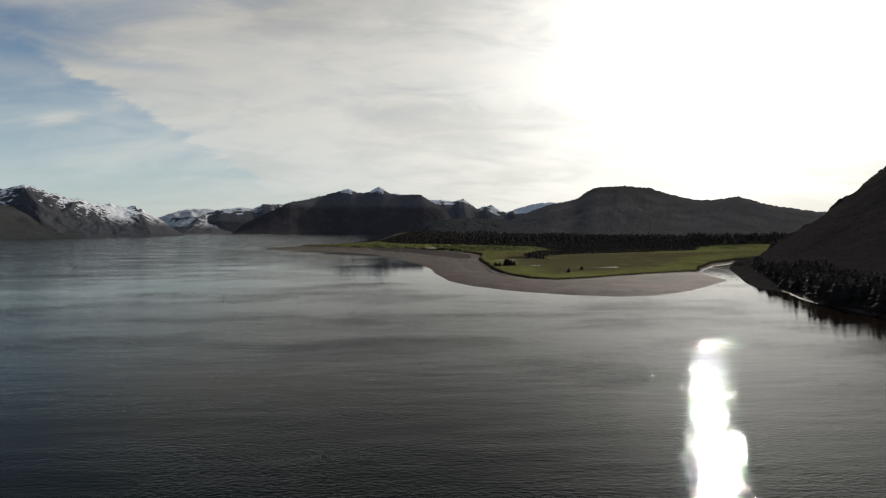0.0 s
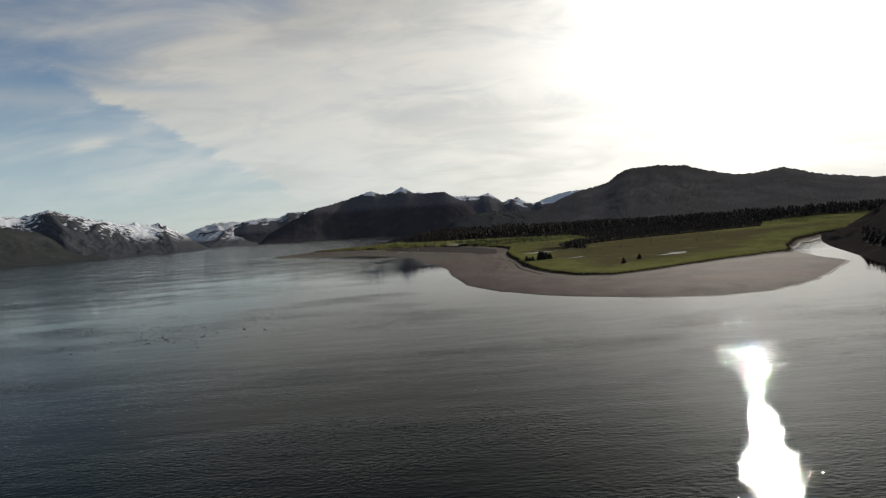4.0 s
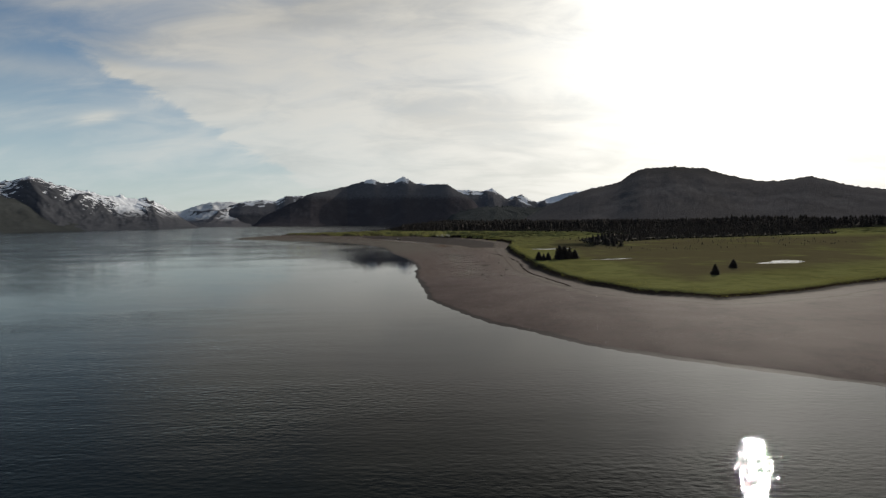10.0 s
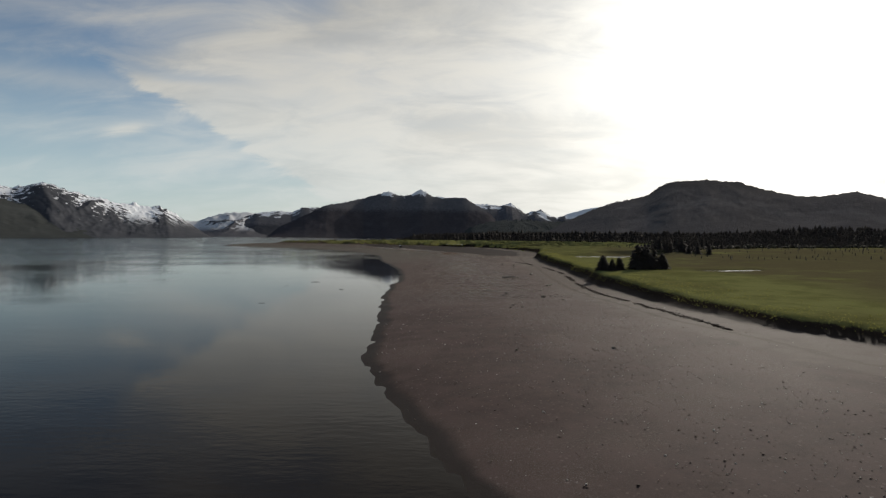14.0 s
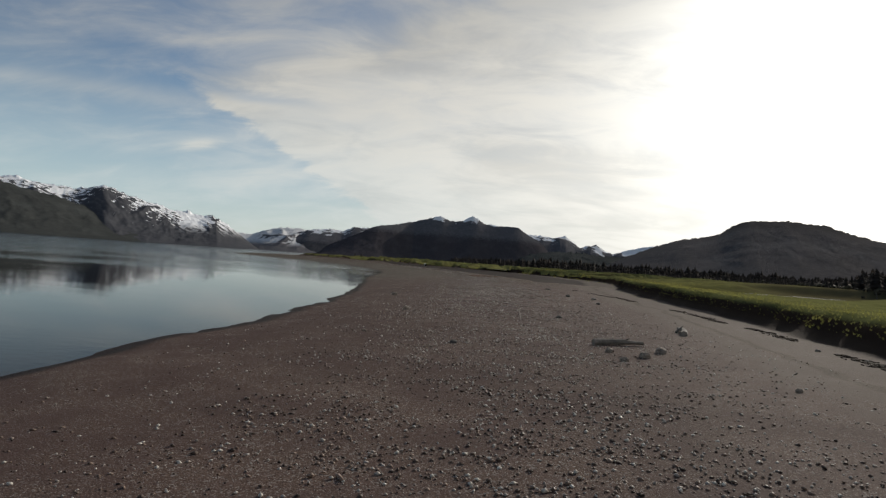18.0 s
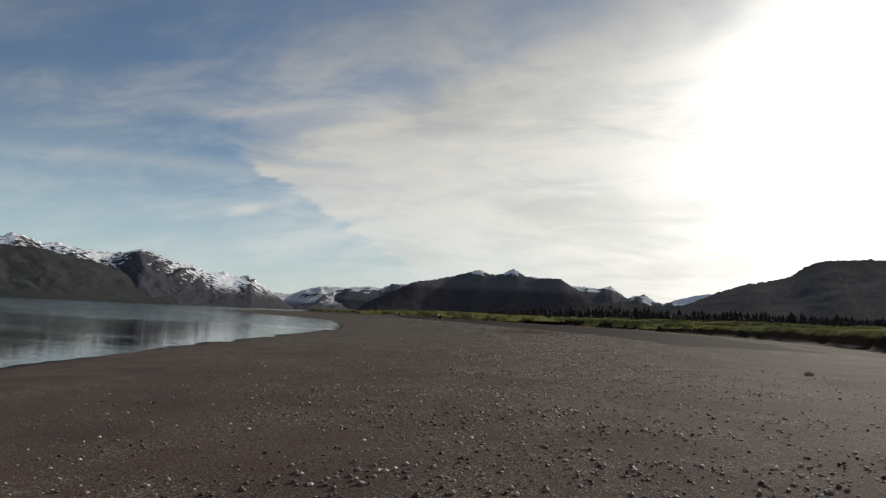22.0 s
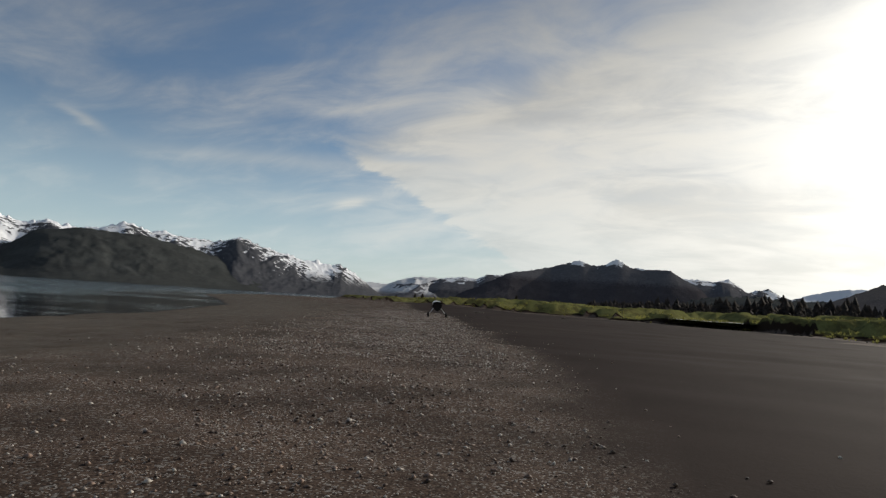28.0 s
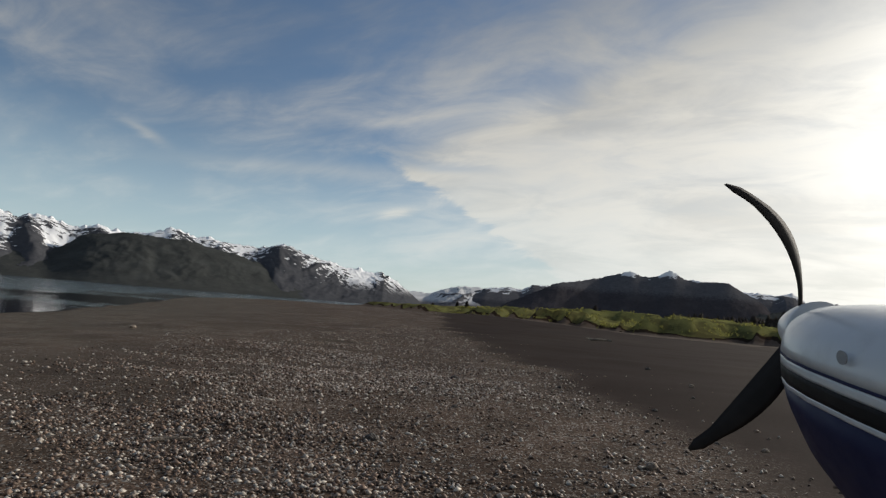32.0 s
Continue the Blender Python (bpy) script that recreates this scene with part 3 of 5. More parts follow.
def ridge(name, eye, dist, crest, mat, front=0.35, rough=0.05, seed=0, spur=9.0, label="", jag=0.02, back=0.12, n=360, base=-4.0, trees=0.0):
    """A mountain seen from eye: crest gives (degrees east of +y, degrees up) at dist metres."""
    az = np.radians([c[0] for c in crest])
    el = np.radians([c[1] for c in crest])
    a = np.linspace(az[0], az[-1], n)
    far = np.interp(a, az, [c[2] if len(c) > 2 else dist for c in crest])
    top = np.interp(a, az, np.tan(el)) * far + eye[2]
    u = (a - az[0]) / (az[-1] - az[0])
    span = (az[-1] - az[0]) * dist
    reach = max(top.max(), 1.0)
    ends = smooth(u, 0, 0.02) * smooth(u, 1, 0.98)
    wide = np.maximum(top, base + 1)
    k = np.ones(19) / 19
    wide = np.convolve(np.pad(wide, 9, mode="edge"), k, mode="valid")
    top = top + ends * reach * (jag * 1.6 * (ridged(u * span / 90, u * 0 + 3.3, 4, seed) - 0.62) + jag * 1.2 * (fbm(u * span / 16, u * 0 + 1.3, 3, seed + 7) - 0.5))
    fuzz = ends * trees * (value_noise(u * span / 6, u * 0 + 0.4, seed + 41) + 0.6 * value_noise(u * span / 2.7, u * 0 + 0.4, seed + 43) - 0.6)
    top = np.maximum(top, base + 1)
    v = np.concatenate([np.linspace(0, 1, 90), np.linspace(1.04, 1.5, 8)])
    A, V = np.meshgrid(a, v)
    sharp = smooth(V, 0.88, 1.0)
    TOP = wide[None, :] * (1 - sharp) + top[None, :] * sharp
    TOP = TOP + fuzz[None, :] * smooth(V, 0.955, 1.0)
    U = np.broadcast_to(u, A.shape)
    r = far[None, :] * (1 - front * (1 - np.minimum(V, 1)) * (0.45 + 0.55 * np.clip(TOP / reach, 0, 1)) + back * np.maximum(V - 1, 0) * 2)
    run = front * dist
    gu, gv = U * span / (reach * 1.1), V * run / (reach * 2.6)
    gu, gv = gu + 1.3 * (fbm(gu * 0.7, gv * 0.7, 3, seed + 3) - 0.5), gv + 1.3 * (fbm(gu * 0.7 + 9, gv * 0.7, 3, seed + 5) - 0.5)
    w = ridged(gu, gv, 5, seed + 11)
    fall = np.where(V <= 1, smooth(V, 0, 1) * 0.35 + 0.65 * V ** 1.05, 1 - (V - 1) * 1.6)
    cut = np.sin(np.pi * np.clip(V, 0, 1)) ** 0.8 * (0.35 + 0.65 * smooth(V, 0.3, 0.7))
    Z = base + (TOP - base) * fall + (TOP - base) * cut * (spur * 0.05) * (w - 0.62) * 0.8
    Z = Z + (TOP - base) * rough * np.clip(V * (1.0 - V), 0, 1) * 3 * (fbm(U * span / 40, V * run / 60, 4, seed + 19) - 0.5)
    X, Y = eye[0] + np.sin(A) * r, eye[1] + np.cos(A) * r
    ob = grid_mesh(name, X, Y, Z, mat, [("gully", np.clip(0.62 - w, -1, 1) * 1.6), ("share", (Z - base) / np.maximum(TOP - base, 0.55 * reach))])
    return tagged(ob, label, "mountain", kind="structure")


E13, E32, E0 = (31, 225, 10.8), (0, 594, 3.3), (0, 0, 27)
# haze and glare are put into the range colours: bluish west, pale grey east
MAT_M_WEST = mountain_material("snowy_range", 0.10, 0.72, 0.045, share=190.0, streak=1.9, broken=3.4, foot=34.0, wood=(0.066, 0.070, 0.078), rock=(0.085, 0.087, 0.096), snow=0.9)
MAT_M_SHORE = mountain_material("wooded_slope", 900, 1000, wood=(0.056, 0.059, 0.057))
MAT_M_BANK = mountain_material("river_hill", 900, 1000, wood=(0.036, 0.031, 0.029), rock=(0.06, 0.055, 0.05))
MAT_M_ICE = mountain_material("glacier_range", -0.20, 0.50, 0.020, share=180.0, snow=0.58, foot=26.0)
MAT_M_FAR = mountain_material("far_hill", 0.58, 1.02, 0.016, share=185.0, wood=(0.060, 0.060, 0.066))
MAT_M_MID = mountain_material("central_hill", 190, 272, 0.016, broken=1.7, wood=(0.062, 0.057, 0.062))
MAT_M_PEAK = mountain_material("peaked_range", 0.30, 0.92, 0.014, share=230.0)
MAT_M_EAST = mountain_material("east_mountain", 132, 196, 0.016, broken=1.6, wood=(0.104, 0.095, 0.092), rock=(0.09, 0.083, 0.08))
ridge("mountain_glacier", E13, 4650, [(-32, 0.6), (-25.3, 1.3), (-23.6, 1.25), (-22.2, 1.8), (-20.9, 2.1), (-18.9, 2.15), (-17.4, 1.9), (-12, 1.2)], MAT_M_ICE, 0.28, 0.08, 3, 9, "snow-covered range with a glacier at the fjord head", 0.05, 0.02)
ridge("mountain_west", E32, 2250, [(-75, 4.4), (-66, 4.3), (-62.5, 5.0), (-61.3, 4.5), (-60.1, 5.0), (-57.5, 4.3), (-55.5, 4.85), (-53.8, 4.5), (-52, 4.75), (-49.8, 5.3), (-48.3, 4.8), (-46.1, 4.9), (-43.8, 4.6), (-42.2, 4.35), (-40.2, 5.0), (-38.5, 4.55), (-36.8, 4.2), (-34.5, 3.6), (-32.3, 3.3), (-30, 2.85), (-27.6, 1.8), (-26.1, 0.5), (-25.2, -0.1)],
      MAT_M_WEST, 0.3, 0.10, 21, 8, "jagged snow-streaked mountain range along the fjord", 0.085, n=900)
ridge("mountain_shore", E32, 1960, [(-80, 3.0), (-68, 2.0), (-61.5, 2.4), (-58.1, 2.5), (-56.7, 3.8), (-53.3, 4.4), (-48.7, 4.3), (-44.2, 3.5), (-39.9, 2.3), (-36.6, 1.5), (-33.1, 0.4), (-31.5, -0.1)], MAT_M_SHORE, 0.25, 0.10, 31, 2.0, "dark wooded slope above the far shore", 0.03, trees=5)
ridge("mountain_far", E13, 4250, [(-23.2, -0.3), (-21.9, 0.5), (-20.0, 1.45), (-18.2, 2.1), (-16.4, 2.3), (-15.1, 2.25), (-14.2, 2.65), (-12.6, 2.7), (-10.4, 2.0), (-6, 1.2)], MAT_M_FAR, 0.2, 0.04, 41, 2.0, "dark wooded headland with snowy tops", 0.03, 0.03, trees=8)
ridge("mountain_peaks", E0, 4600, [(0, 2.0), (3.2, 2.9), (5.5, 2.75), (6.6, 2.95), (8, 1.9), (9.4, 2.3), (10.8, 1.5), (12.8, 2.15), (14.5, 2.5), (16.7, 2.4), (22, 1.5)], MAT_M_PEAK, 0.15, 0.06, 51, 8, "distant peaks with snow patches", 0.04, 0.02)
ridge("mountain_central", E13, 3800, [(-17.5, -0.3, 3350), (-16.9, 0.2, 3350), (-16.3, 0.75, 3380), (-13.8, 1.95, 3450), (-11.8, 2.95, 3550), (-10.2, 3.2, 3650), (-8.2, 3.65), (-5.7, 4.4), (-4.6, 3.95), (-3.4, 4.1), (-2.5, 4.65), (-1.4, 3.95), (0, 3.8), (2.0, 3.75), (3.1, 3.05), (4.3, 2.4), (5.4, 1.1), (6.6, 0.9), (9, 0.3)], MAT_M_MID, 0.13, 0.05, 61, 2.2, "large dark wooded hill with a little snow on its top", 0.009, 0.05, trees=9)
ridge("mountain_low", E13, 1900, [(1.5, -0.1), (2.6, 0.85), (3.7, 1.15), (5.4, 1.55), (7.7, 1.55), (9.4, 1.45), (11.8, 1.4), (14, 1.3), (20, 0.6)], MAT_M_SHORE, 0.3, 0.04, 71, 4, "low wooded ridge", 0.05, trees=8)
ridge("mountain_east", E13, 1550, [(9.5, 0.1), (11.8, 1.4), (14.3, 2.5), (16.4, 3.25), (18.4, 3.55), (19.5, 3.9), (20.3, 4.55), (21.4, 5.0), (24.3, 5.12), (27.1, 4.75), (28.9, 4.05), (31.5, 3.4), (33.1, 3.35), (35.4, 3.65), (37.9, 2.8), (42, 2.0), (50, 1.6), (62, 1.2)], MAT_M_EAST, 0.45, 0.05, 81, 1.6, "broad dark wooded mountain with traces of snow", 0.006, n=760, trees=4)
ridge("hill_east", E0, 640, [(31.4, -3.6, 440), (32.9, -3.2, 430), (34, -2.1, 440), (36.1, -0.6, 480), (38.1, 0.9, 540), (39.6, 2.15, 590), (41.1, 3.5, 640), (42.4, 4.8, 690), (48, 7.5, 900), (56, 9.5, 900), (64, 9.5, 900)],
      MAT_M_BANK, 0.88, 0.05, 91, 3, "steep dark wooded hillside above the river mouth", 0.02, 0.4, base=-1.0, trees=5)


def ground_at(x, y):
    h = land(np.array([float(x)]), np.array([float(y)]))[0]
    return float(h[0])


def heights(x, y):
    return land(np.asarray(x, float), np.asarray(y, float))


def loose_mesh(name, verts, tris, mat, shade=False):
    """One mesh out of arrays of points and triangles."""
    me = bpy.data.meshes.new(name)
    me.vertices.add(len(verts))
    me.vertices.foreach_set("co", np.asarray(verts, np.float32).ravel())
    me.loops.add(tris.size)
    me.loops.foreach_set("vertex_index", np.asarray(tris, np.int32).ravel())
    me.polygons.add(len(tris))
    me.polygons.foreach_set("loop_start", np.arange(0, tris.size, 3, dtype=np.int32))
    me.update(calc_edges=True)
    me.materials.append(mat)
    if shade:
        me.shade_smooth()
    return me


def spread(base_v, base_t, place, size, turn, jitter=0.0, rng=None, lean=0.0):
    """Copies of one small shape, each at its place, stretched by its three sizes and turned about z."""
    k, nv = len(place), len(base_v)
    v = np.repeat(base_v[None], k, 0) * size[:, None, :]
    if jitter:
        v = v * (1 + rng.uniform(-jitter, jitter, (k, nv, 1)))
    c, s = np.cos(turn)[:, None], np.sin(turn)[:, None]
    x, y = v[..., 0] * c - v[..., 1] * s, v[..., 0] * s + v[..., 1] * c
    if lean:
        tilt = rng.normal(0, lean, (k, 2))
        x, y = x + v[..., 2] * tilt[:, :1], y + v[..., 2] * tilt[:, 1:]
    v = np.stack([x, y, v[..., 2]], -1) + place[:, None, :]
    t = base_t[None] + (np.arange(k) * nv)[:, None, None]
    return v.reshape(-1, 3), t.reshape(-1, 3)


def ico():
    g = (1 + 5 ** 0.5) / 2
    v = np.array([(-1, g, 0), (1, g, 0), (-1, -g, 0), (1, -g, 0), (0, -1, g), (0, 1, g), (0, -1, -g), (0, 1, -g), (g, 0, -1), (g, 0, 1), (-g, 0, -1), (-g, 0, 1)], float)
    t = np.array([(0, 11, 5), (0, 5, 1), (0, 1, 7), (0, 7, 10), (0, 10, 11), (1, 5, 9), (5, 11, 4), (11, 10, 2), (10, 7, 6), (7, 1, 8), (3, 9, 4), (3, 4, 2), (3, 2, 6), (3, 6, 8), (3, 8, 9), (4, 9, 5), (2, 4, 11), (6, 2, 10), (8, 6, 7), (9, 8, 1)])
    return v / np.linalg.norm(v[0]), t


def spruce_shape(tiers, sides, rng, ragged=0.25):
    """A small conifer one unit high: stacked uneven skirts of boughs."""
    verts, tris = [], []
    for k in range(tiers):
        lo, hi = 0.06 + 0.80 * k / tiers, 0.06 + 0.80 * (k + 1.55) / tiers
        wide = 0.24 * (1 - k / tiers) ** 0.85 + 0.03
        first = len(verts)
        off = rng.uniform(0, 6.28)
        for j in range(sides):
            a = off + j * 6.2832 / sides
            r = wide * (1 + rng.uniform(-ragged, ragged)) * (1.0 if j % 2 else 0.62)
            verts.append((r * math.cos(a), r * math.sin(a), lo + rng.uniform(-0.03, 0.02)))
        verts.append((0, 0, min(hi, 1.0)))
        for j in range(sides):
            tris.append((first + j, first + (j + 1) % sides, first + sides))
    return np.array(verts), np.array(tris)


# ---- the wood on the flat ----
def wood():
    rng = np.random.default_rng(4)
    pts = []
    for x0, x1, y0, y1, count in ((55, 320, 395, 720, 9000), (-60, 420, 640, 1250, 5000), (260, 1100, 500, 1300, 3000), (-40, 900, 1200, 2300, 2000)):
        x, y = rng.uniform(x0, x1, count), rng.uniform(y0, y1, count)
        inside = signed_distance(x, y, WOOD) + 10 * (fbm(x / 12, y / 12, 3, 88) - 0.5)
        ok = inside > 0
        pts.append(np.stack([x[ok], y[ok], inside[ok]], -1))
    # the wooded east bank of the river mouth
    x, y = rng.uniform(112, 260, 9000), rng.uniform(20, 390, 9000)
    _, _, ds, dg = heights(x, y)
    ok = (ds > 2.5) & (ds < 34) & (x > east_bank(y)) & (dg < -8)
    pts.append(np.stack([x[ok], y[ok], 20 + 0 * x[ok]], -1))
    pts = np.concatenate(pts)
    h = heights(pts[:, 0], pts[:, 1])[0]
    tall = (0.8 + 0.2 * smooth(pts[:, 0], 60, 100)) * rng.uniform(5.0, 9.0, len(pts)) * (0.42 + 0.83 * smooth(pts[:, 2], 0, 34)) * (0.8 + 0.5 * fbm(pts[:, 0] / 30, pts[:, 1] / 30, 2, 5)) + 4 * smooth(pts[:, 1], 900, 2000)
    tall = tall * (1.05 - 0.66 * smooth(pts[:, 0], 300, 210) * smooth(pts[:, 1], 425, 470) * smooth(pts[:, 1], 820, 760))
    verts, tris, start = [], [], 0
    kinds = rng.integers(0, 4, len(pts))
    near = (pts[:, 0] < 330) & (pts[:, 1] < 640)
    for k in range(8):
        bv, bt = spruce_shape(7, 7, rng, 0.45) if k > 3 else spruce_shape(4, 6, rng, 0.35)
        m = (kinds == k % 4) & (near == (k > 3))
        place = np.stack([pts[m, 0], pts[m, 1], h[m] - 0.15], -1)
        w = tall[m] * rng.uniform(1.0, 1.6, m.sum())
        v, t = spread(bv, bt, place, np.stack([w, w, tall[m]], -1), rng.uniform(0, 6.28, m.sum()), 0.06, rng, 0.03)
        verts.append(v)
        tris.append(t + start)
        start += len(v)
    ob = new("spruce_forest", loose_mesh("spruce_forest", np.concatenate(verts), np.concatenate(tris), MAT_SPRUCE, True))
    tagged(ob, "dense dark spruce forest on the flat behind the meadow", "forest", kind="stuff")


def thicket():
    """Rounded alder scrub along the front of the wood."""
    rng = np.random.default_rng(14)
    x, y = rng.uniform(56, 300, 16000), rng.uniform(420, 700, 16000)
    inside = signed_distance(x, y, WOOD)
    ok = (inside > -1.5) & (inside < 9) & (rng.random(16000) < 0.8)
    x, y = x[ok], y[ok]
    r = rng.uniform(0.3, 0.8, len(x)) * (0.5 + 0.5 * smooth(x, 80, 140))
    bv, bt = ico()
    v, t = spread(bv, bt, np.stack([x, y, heights(x, y)[0] + 0.5 * r], -1), np.stack([r * 1.2, r, r * rng.uniform(0.8, 1.3, len(x))], -1), rng.uniform(0, 6.28, len(x)), 0.55, rng)
    ob = new("alder_thicket", loose_mesh("alder_thicket", v, t, leaf_material("alder_twigs", (0.066, 0.058, 0.040))))
    tagged(ob, "low brown alder scrub at the edge of the forest", "scrub", kind="stuff")


wood()
thicket()


# ---- single trees ----
def spruce(seed, height, bushy=1.0):
    rng = np.random.default_rng(seed)
    root = new("spruce_tree")
    bm = bmesh.new()
    bmesh.ops.create_cone(bm, cap_ends=True, segments=8, radius1=0.028 * height, radius2=0.004 * height, depth=0.96 * height, matrix=Matrix.Translation((0, 0, 0.48 * height)))
    part("trunk", bm, MAT_BARK, root)
    verts, tris, start = [], [], 0
    n = 260
    z = rng.uniform(0.05, 0.99, n) ** 0.9
    for zz in z:
        reach = 0.34 * bushy * height * (1 - zz) ** 0.6 * rng.uniform(0.55, 1.1) + 0.03 * height
        a = rng.uniform(0, 6.283)
        w = reach * rng.uniform(0.20, 0.34)
        droop = -0.28 * reach
        d, s = np.array([math.cos(a), math.sin(a), 0]), np.array([-math.sin(a), math.cos(a), 0])
        base = np.array([0, 0, zz * height])
        tip = base + d * reach + np.array([0, 0, droop + rng.normal(0, 0.02 * height)])
        mid = base + d * reach * 0.55 + np.array([0, 0, droop * 0.3])
        verts += [base, mid + s * w + (0, 0, -0.05 * reach), tip, mid - s * w + (0, 0, -0.05 * reach), mid + (0, 0, 0.10 * reach)]
        tris += [(start, start + 1, start + 4), (start + 1, start + 2, start + 4), (start + 2, start + 3, start + 4), (start + 3, start, start + 4)]
        start += 5
    crown = new("crown", loose_mesh("crown", np.array(verts), np.array(tris), MAT_SPRUCE))
    crown.parent = root
    return root


TREES = [(66.4, 346.5, 4.6, 1), (68.3, 347.6, 4.3, 2), (70.2, 348.6, 3.8, 0), (72.0, 349.6, 3.0, 2), (59.4, 343.6, 2.8, 2), (60.8, 342.8, 2.2, 0), (62.4, 344.0, 2.5, 1),
         (91.8, 300.0, 2.6, 1), (104.0, 314.5, 2.3, 2), (-92, 800, 2.8, 2), (-84, 806, 2.2, 0), (-76, 796, 2.6, 1), (-60, 802, 2.4, 2),
         (-50, 790, 3.0, 0), (-46, 806, 2.6, 1), (-31, 786, 3.6, 1), (-28, 790, 3.8, 0), (-14, 800, 3.0, 2), (4, 800, 3.0, 1), (-70, 815, 2.2, 0)]
models = [spruce(11, 4.0, 1.35), spruce(12, 4.0, 1.6), spruce(13, 4.0, 1.9)]
for k, m in enumerate(models):
    tagged(m, "dark green spruce standing on the grassy flat", "tree", "spruces on the flat")
used = set()
for x, y, tall, k in TREES:
    f = tall / 4.0
    if k in used:
        t = copy_thing(models[k], pose(x, y, ground_at(x, y) - 0.08, 0, 0, (x * 37) % 360))
    else:
        t = models[k]
        t.matrix_basis = pose(x, y, ground_at(x, y) - 0.08, 0, 0, (x * 37) % 360)
        used.add(k)
    t.scale = (f, f, f)


# ---- bleached snags on the marsh ----
def snags():
    rng = np.random.default_rng(6)
    x, y = rng.uniform(95, 210, 420), rng.uniform(360, 500, 420)
    ok = (signed_distance(x, y, WOOD) < 2) & (signed_distance(x, y, TURF) > 22) & (y > 372 + 0.25 * (x - 95))
    x, y = x[ok], y[ok]
    h = heights(x, y)[0]
    bv = np.array([(math.cos(a) * r, math.sin(a) * r, z) for z, r in ((0, 0.5), (0.5, 0.38), (1, 0.10)) for a in (0, 1.57, 3.14, 4.71)])
    bt = np.array([(4 * k + j, 4 * k + (j + 1) % 4, 4 * (k + 1) + j) for k in range(2) for j in range(4)] + [(4 * k + (j + 1) % 4, 4 * (k + 1) + (j + 1) % 4, 4 * (k + 1) + j) for k in range(2) for j in range(4)])
    w = rng.uniform(0.18, 0.34, len(x))
    v, t = spread(bv, bt, np.stack([x, y, h - 0.1], -1), np.stack([w, w, rng.uniform(0.4, 1.2, len(x))], -1), rng.uniform(0, 6, len(x)), 0.1, rng, 0.12)
    ob = new("dead_trees", loose_mesh("dead_trees", v, t, MAT_SNAG))
    tagged(ob, "bleached dead trunks standing in the marsh", "dead trees", kind="stuff")


snags()


# ---- ponds on the meadow ----
MAT_POND, pn, pb = material("pond_water")
pn.put(pb.inputs["Base Color"], pn.mix(pn.noise(position(pn), 0.4, 3), (0.012, 0.014, 0.012), (0.03, 0.03, 0.024)))
pb.inputs["Roughness"].default_value, pb.inputs["IOR"].default_value = 0.06, 1.33
pn.put(pb.inputs["Normal"], pn.bump(pn.noise(position(pn), 2.5, 3), 1.0, 0.05))
for px, py, rx, ry, turn, level in PONDS:
    bm = bmesh.new()
    ring = []
    for k in range(40):
        a = k * 2 * math.pi / 40
        ring.append(bm.verts.new((1.5 * rx * math.cos(a), 1.5 * ry * math.sin(a), 0)))
    bm.faces.new(ring)
    me = bpy.data.meshes.new("pond")
    bm.to_mesh(me)
    bm.free()
    me.materials.append(MAT_POND)
    ob = new("pond", me)
    ob.matrix_basis = pose(px, py, level, 0, 0, turn)
    tagged(ob, "still pond shining in the meadow", "pond", "ponds in the meadow", kind="structure")


# ---- beach grass along the dunes ----
def tufts():
    rng = np.random.default_rng(9)
    n = 110000
    x, y = rng.uniform(-70, 75, n), rng.uniform(400, 790, n)
    h, turf, ds, dg = heights(x, y)
    near = np.exp(-np.maximum(dg, 0) / 7.0)
    ok = (dg > 0.55) & (rng.random(n) < 0.01 + near) & (fbm(x / 3, y / 3, 3, 53) + 0.04 * np.clip(dg, 0, 2) > 0.46)
    stray = (dg > -2.0) & (dg < -0.2) & (fbm(x / 1.2, y / 1.2, 2, 55) > 0.68)
    ok = ok | stray
    x, y, h, dg = x[ok], y[ok], h[ok], dg[ok]
    # a thick fringe of long grass along the brink of the meadow
    ex, ey = rng.uniform(46, 150, 150000), rng.uniform(262, 430, 150000)
    eh, _, _, ed = heights(ex, ey)
    brink = (ed > 0.25) & (rng.random(150000) < 1.2 * np.exp(-ed / 3.0)) & (ed < 14)
    x, y, h = np.concatenate([x, ex[brink]]), np.concatenate([y, ey[brink]]), np.concatenate([h, eh[brink]])
    blades = []
    for k in range(7):
        a = k * 0.9
        lean = 0.16 + 0.05 * (k % 3)
        c, s = math.cos(a), math.sin(a)
        blades += [(0.03 * -s, 0.03 * c, 0), (-0.03 * -s, -0.03 * c, 0), (lean * c, lean * s, 0.75 + 0.08 * (k % 4))]
    bv = np.array(blades)
    bt = np.arange(21).reshape(-1, 3)
    size = (0.34 + 0.66 * smooth(y, 480, 560)) * rng.uniform(0.55, 1.15, len(x)) * (0.5 + 1.1 * fbm(x / 2.2, y / 2.2, 2, 59))
    v, t = spread(bv, bt, np.stack([x, y, h - 0.03], -1), np.stack([size * 1.5, size * 1.5, size * 0.55], -1), rng.uniform(0, 6.28, len(x)), 0.0, rng)
    ob = new("beach_grass", loose_mesh("beach_grass", v, t, MAT_GRASS))
    tagged(ob, "yellow-green beach grass on the low dunes", "grass", kind="stuff")


tufts()

# ---- gravel ----
RUN = [(58, 238), (42, 275), (38, 318), (38.5, 345), (37, 400), (35.5, 440), (34, 478), (29, 515), (24, 532), (14, 560), (6, 580), (0, 594), (-8, 612), (-20, 640), (-36, 680)]


def along_run(t):
    ys = np.array([p[1] for p in RUN])
    return np.interp(t, ys, np.array([p[0] for p in RUN]))


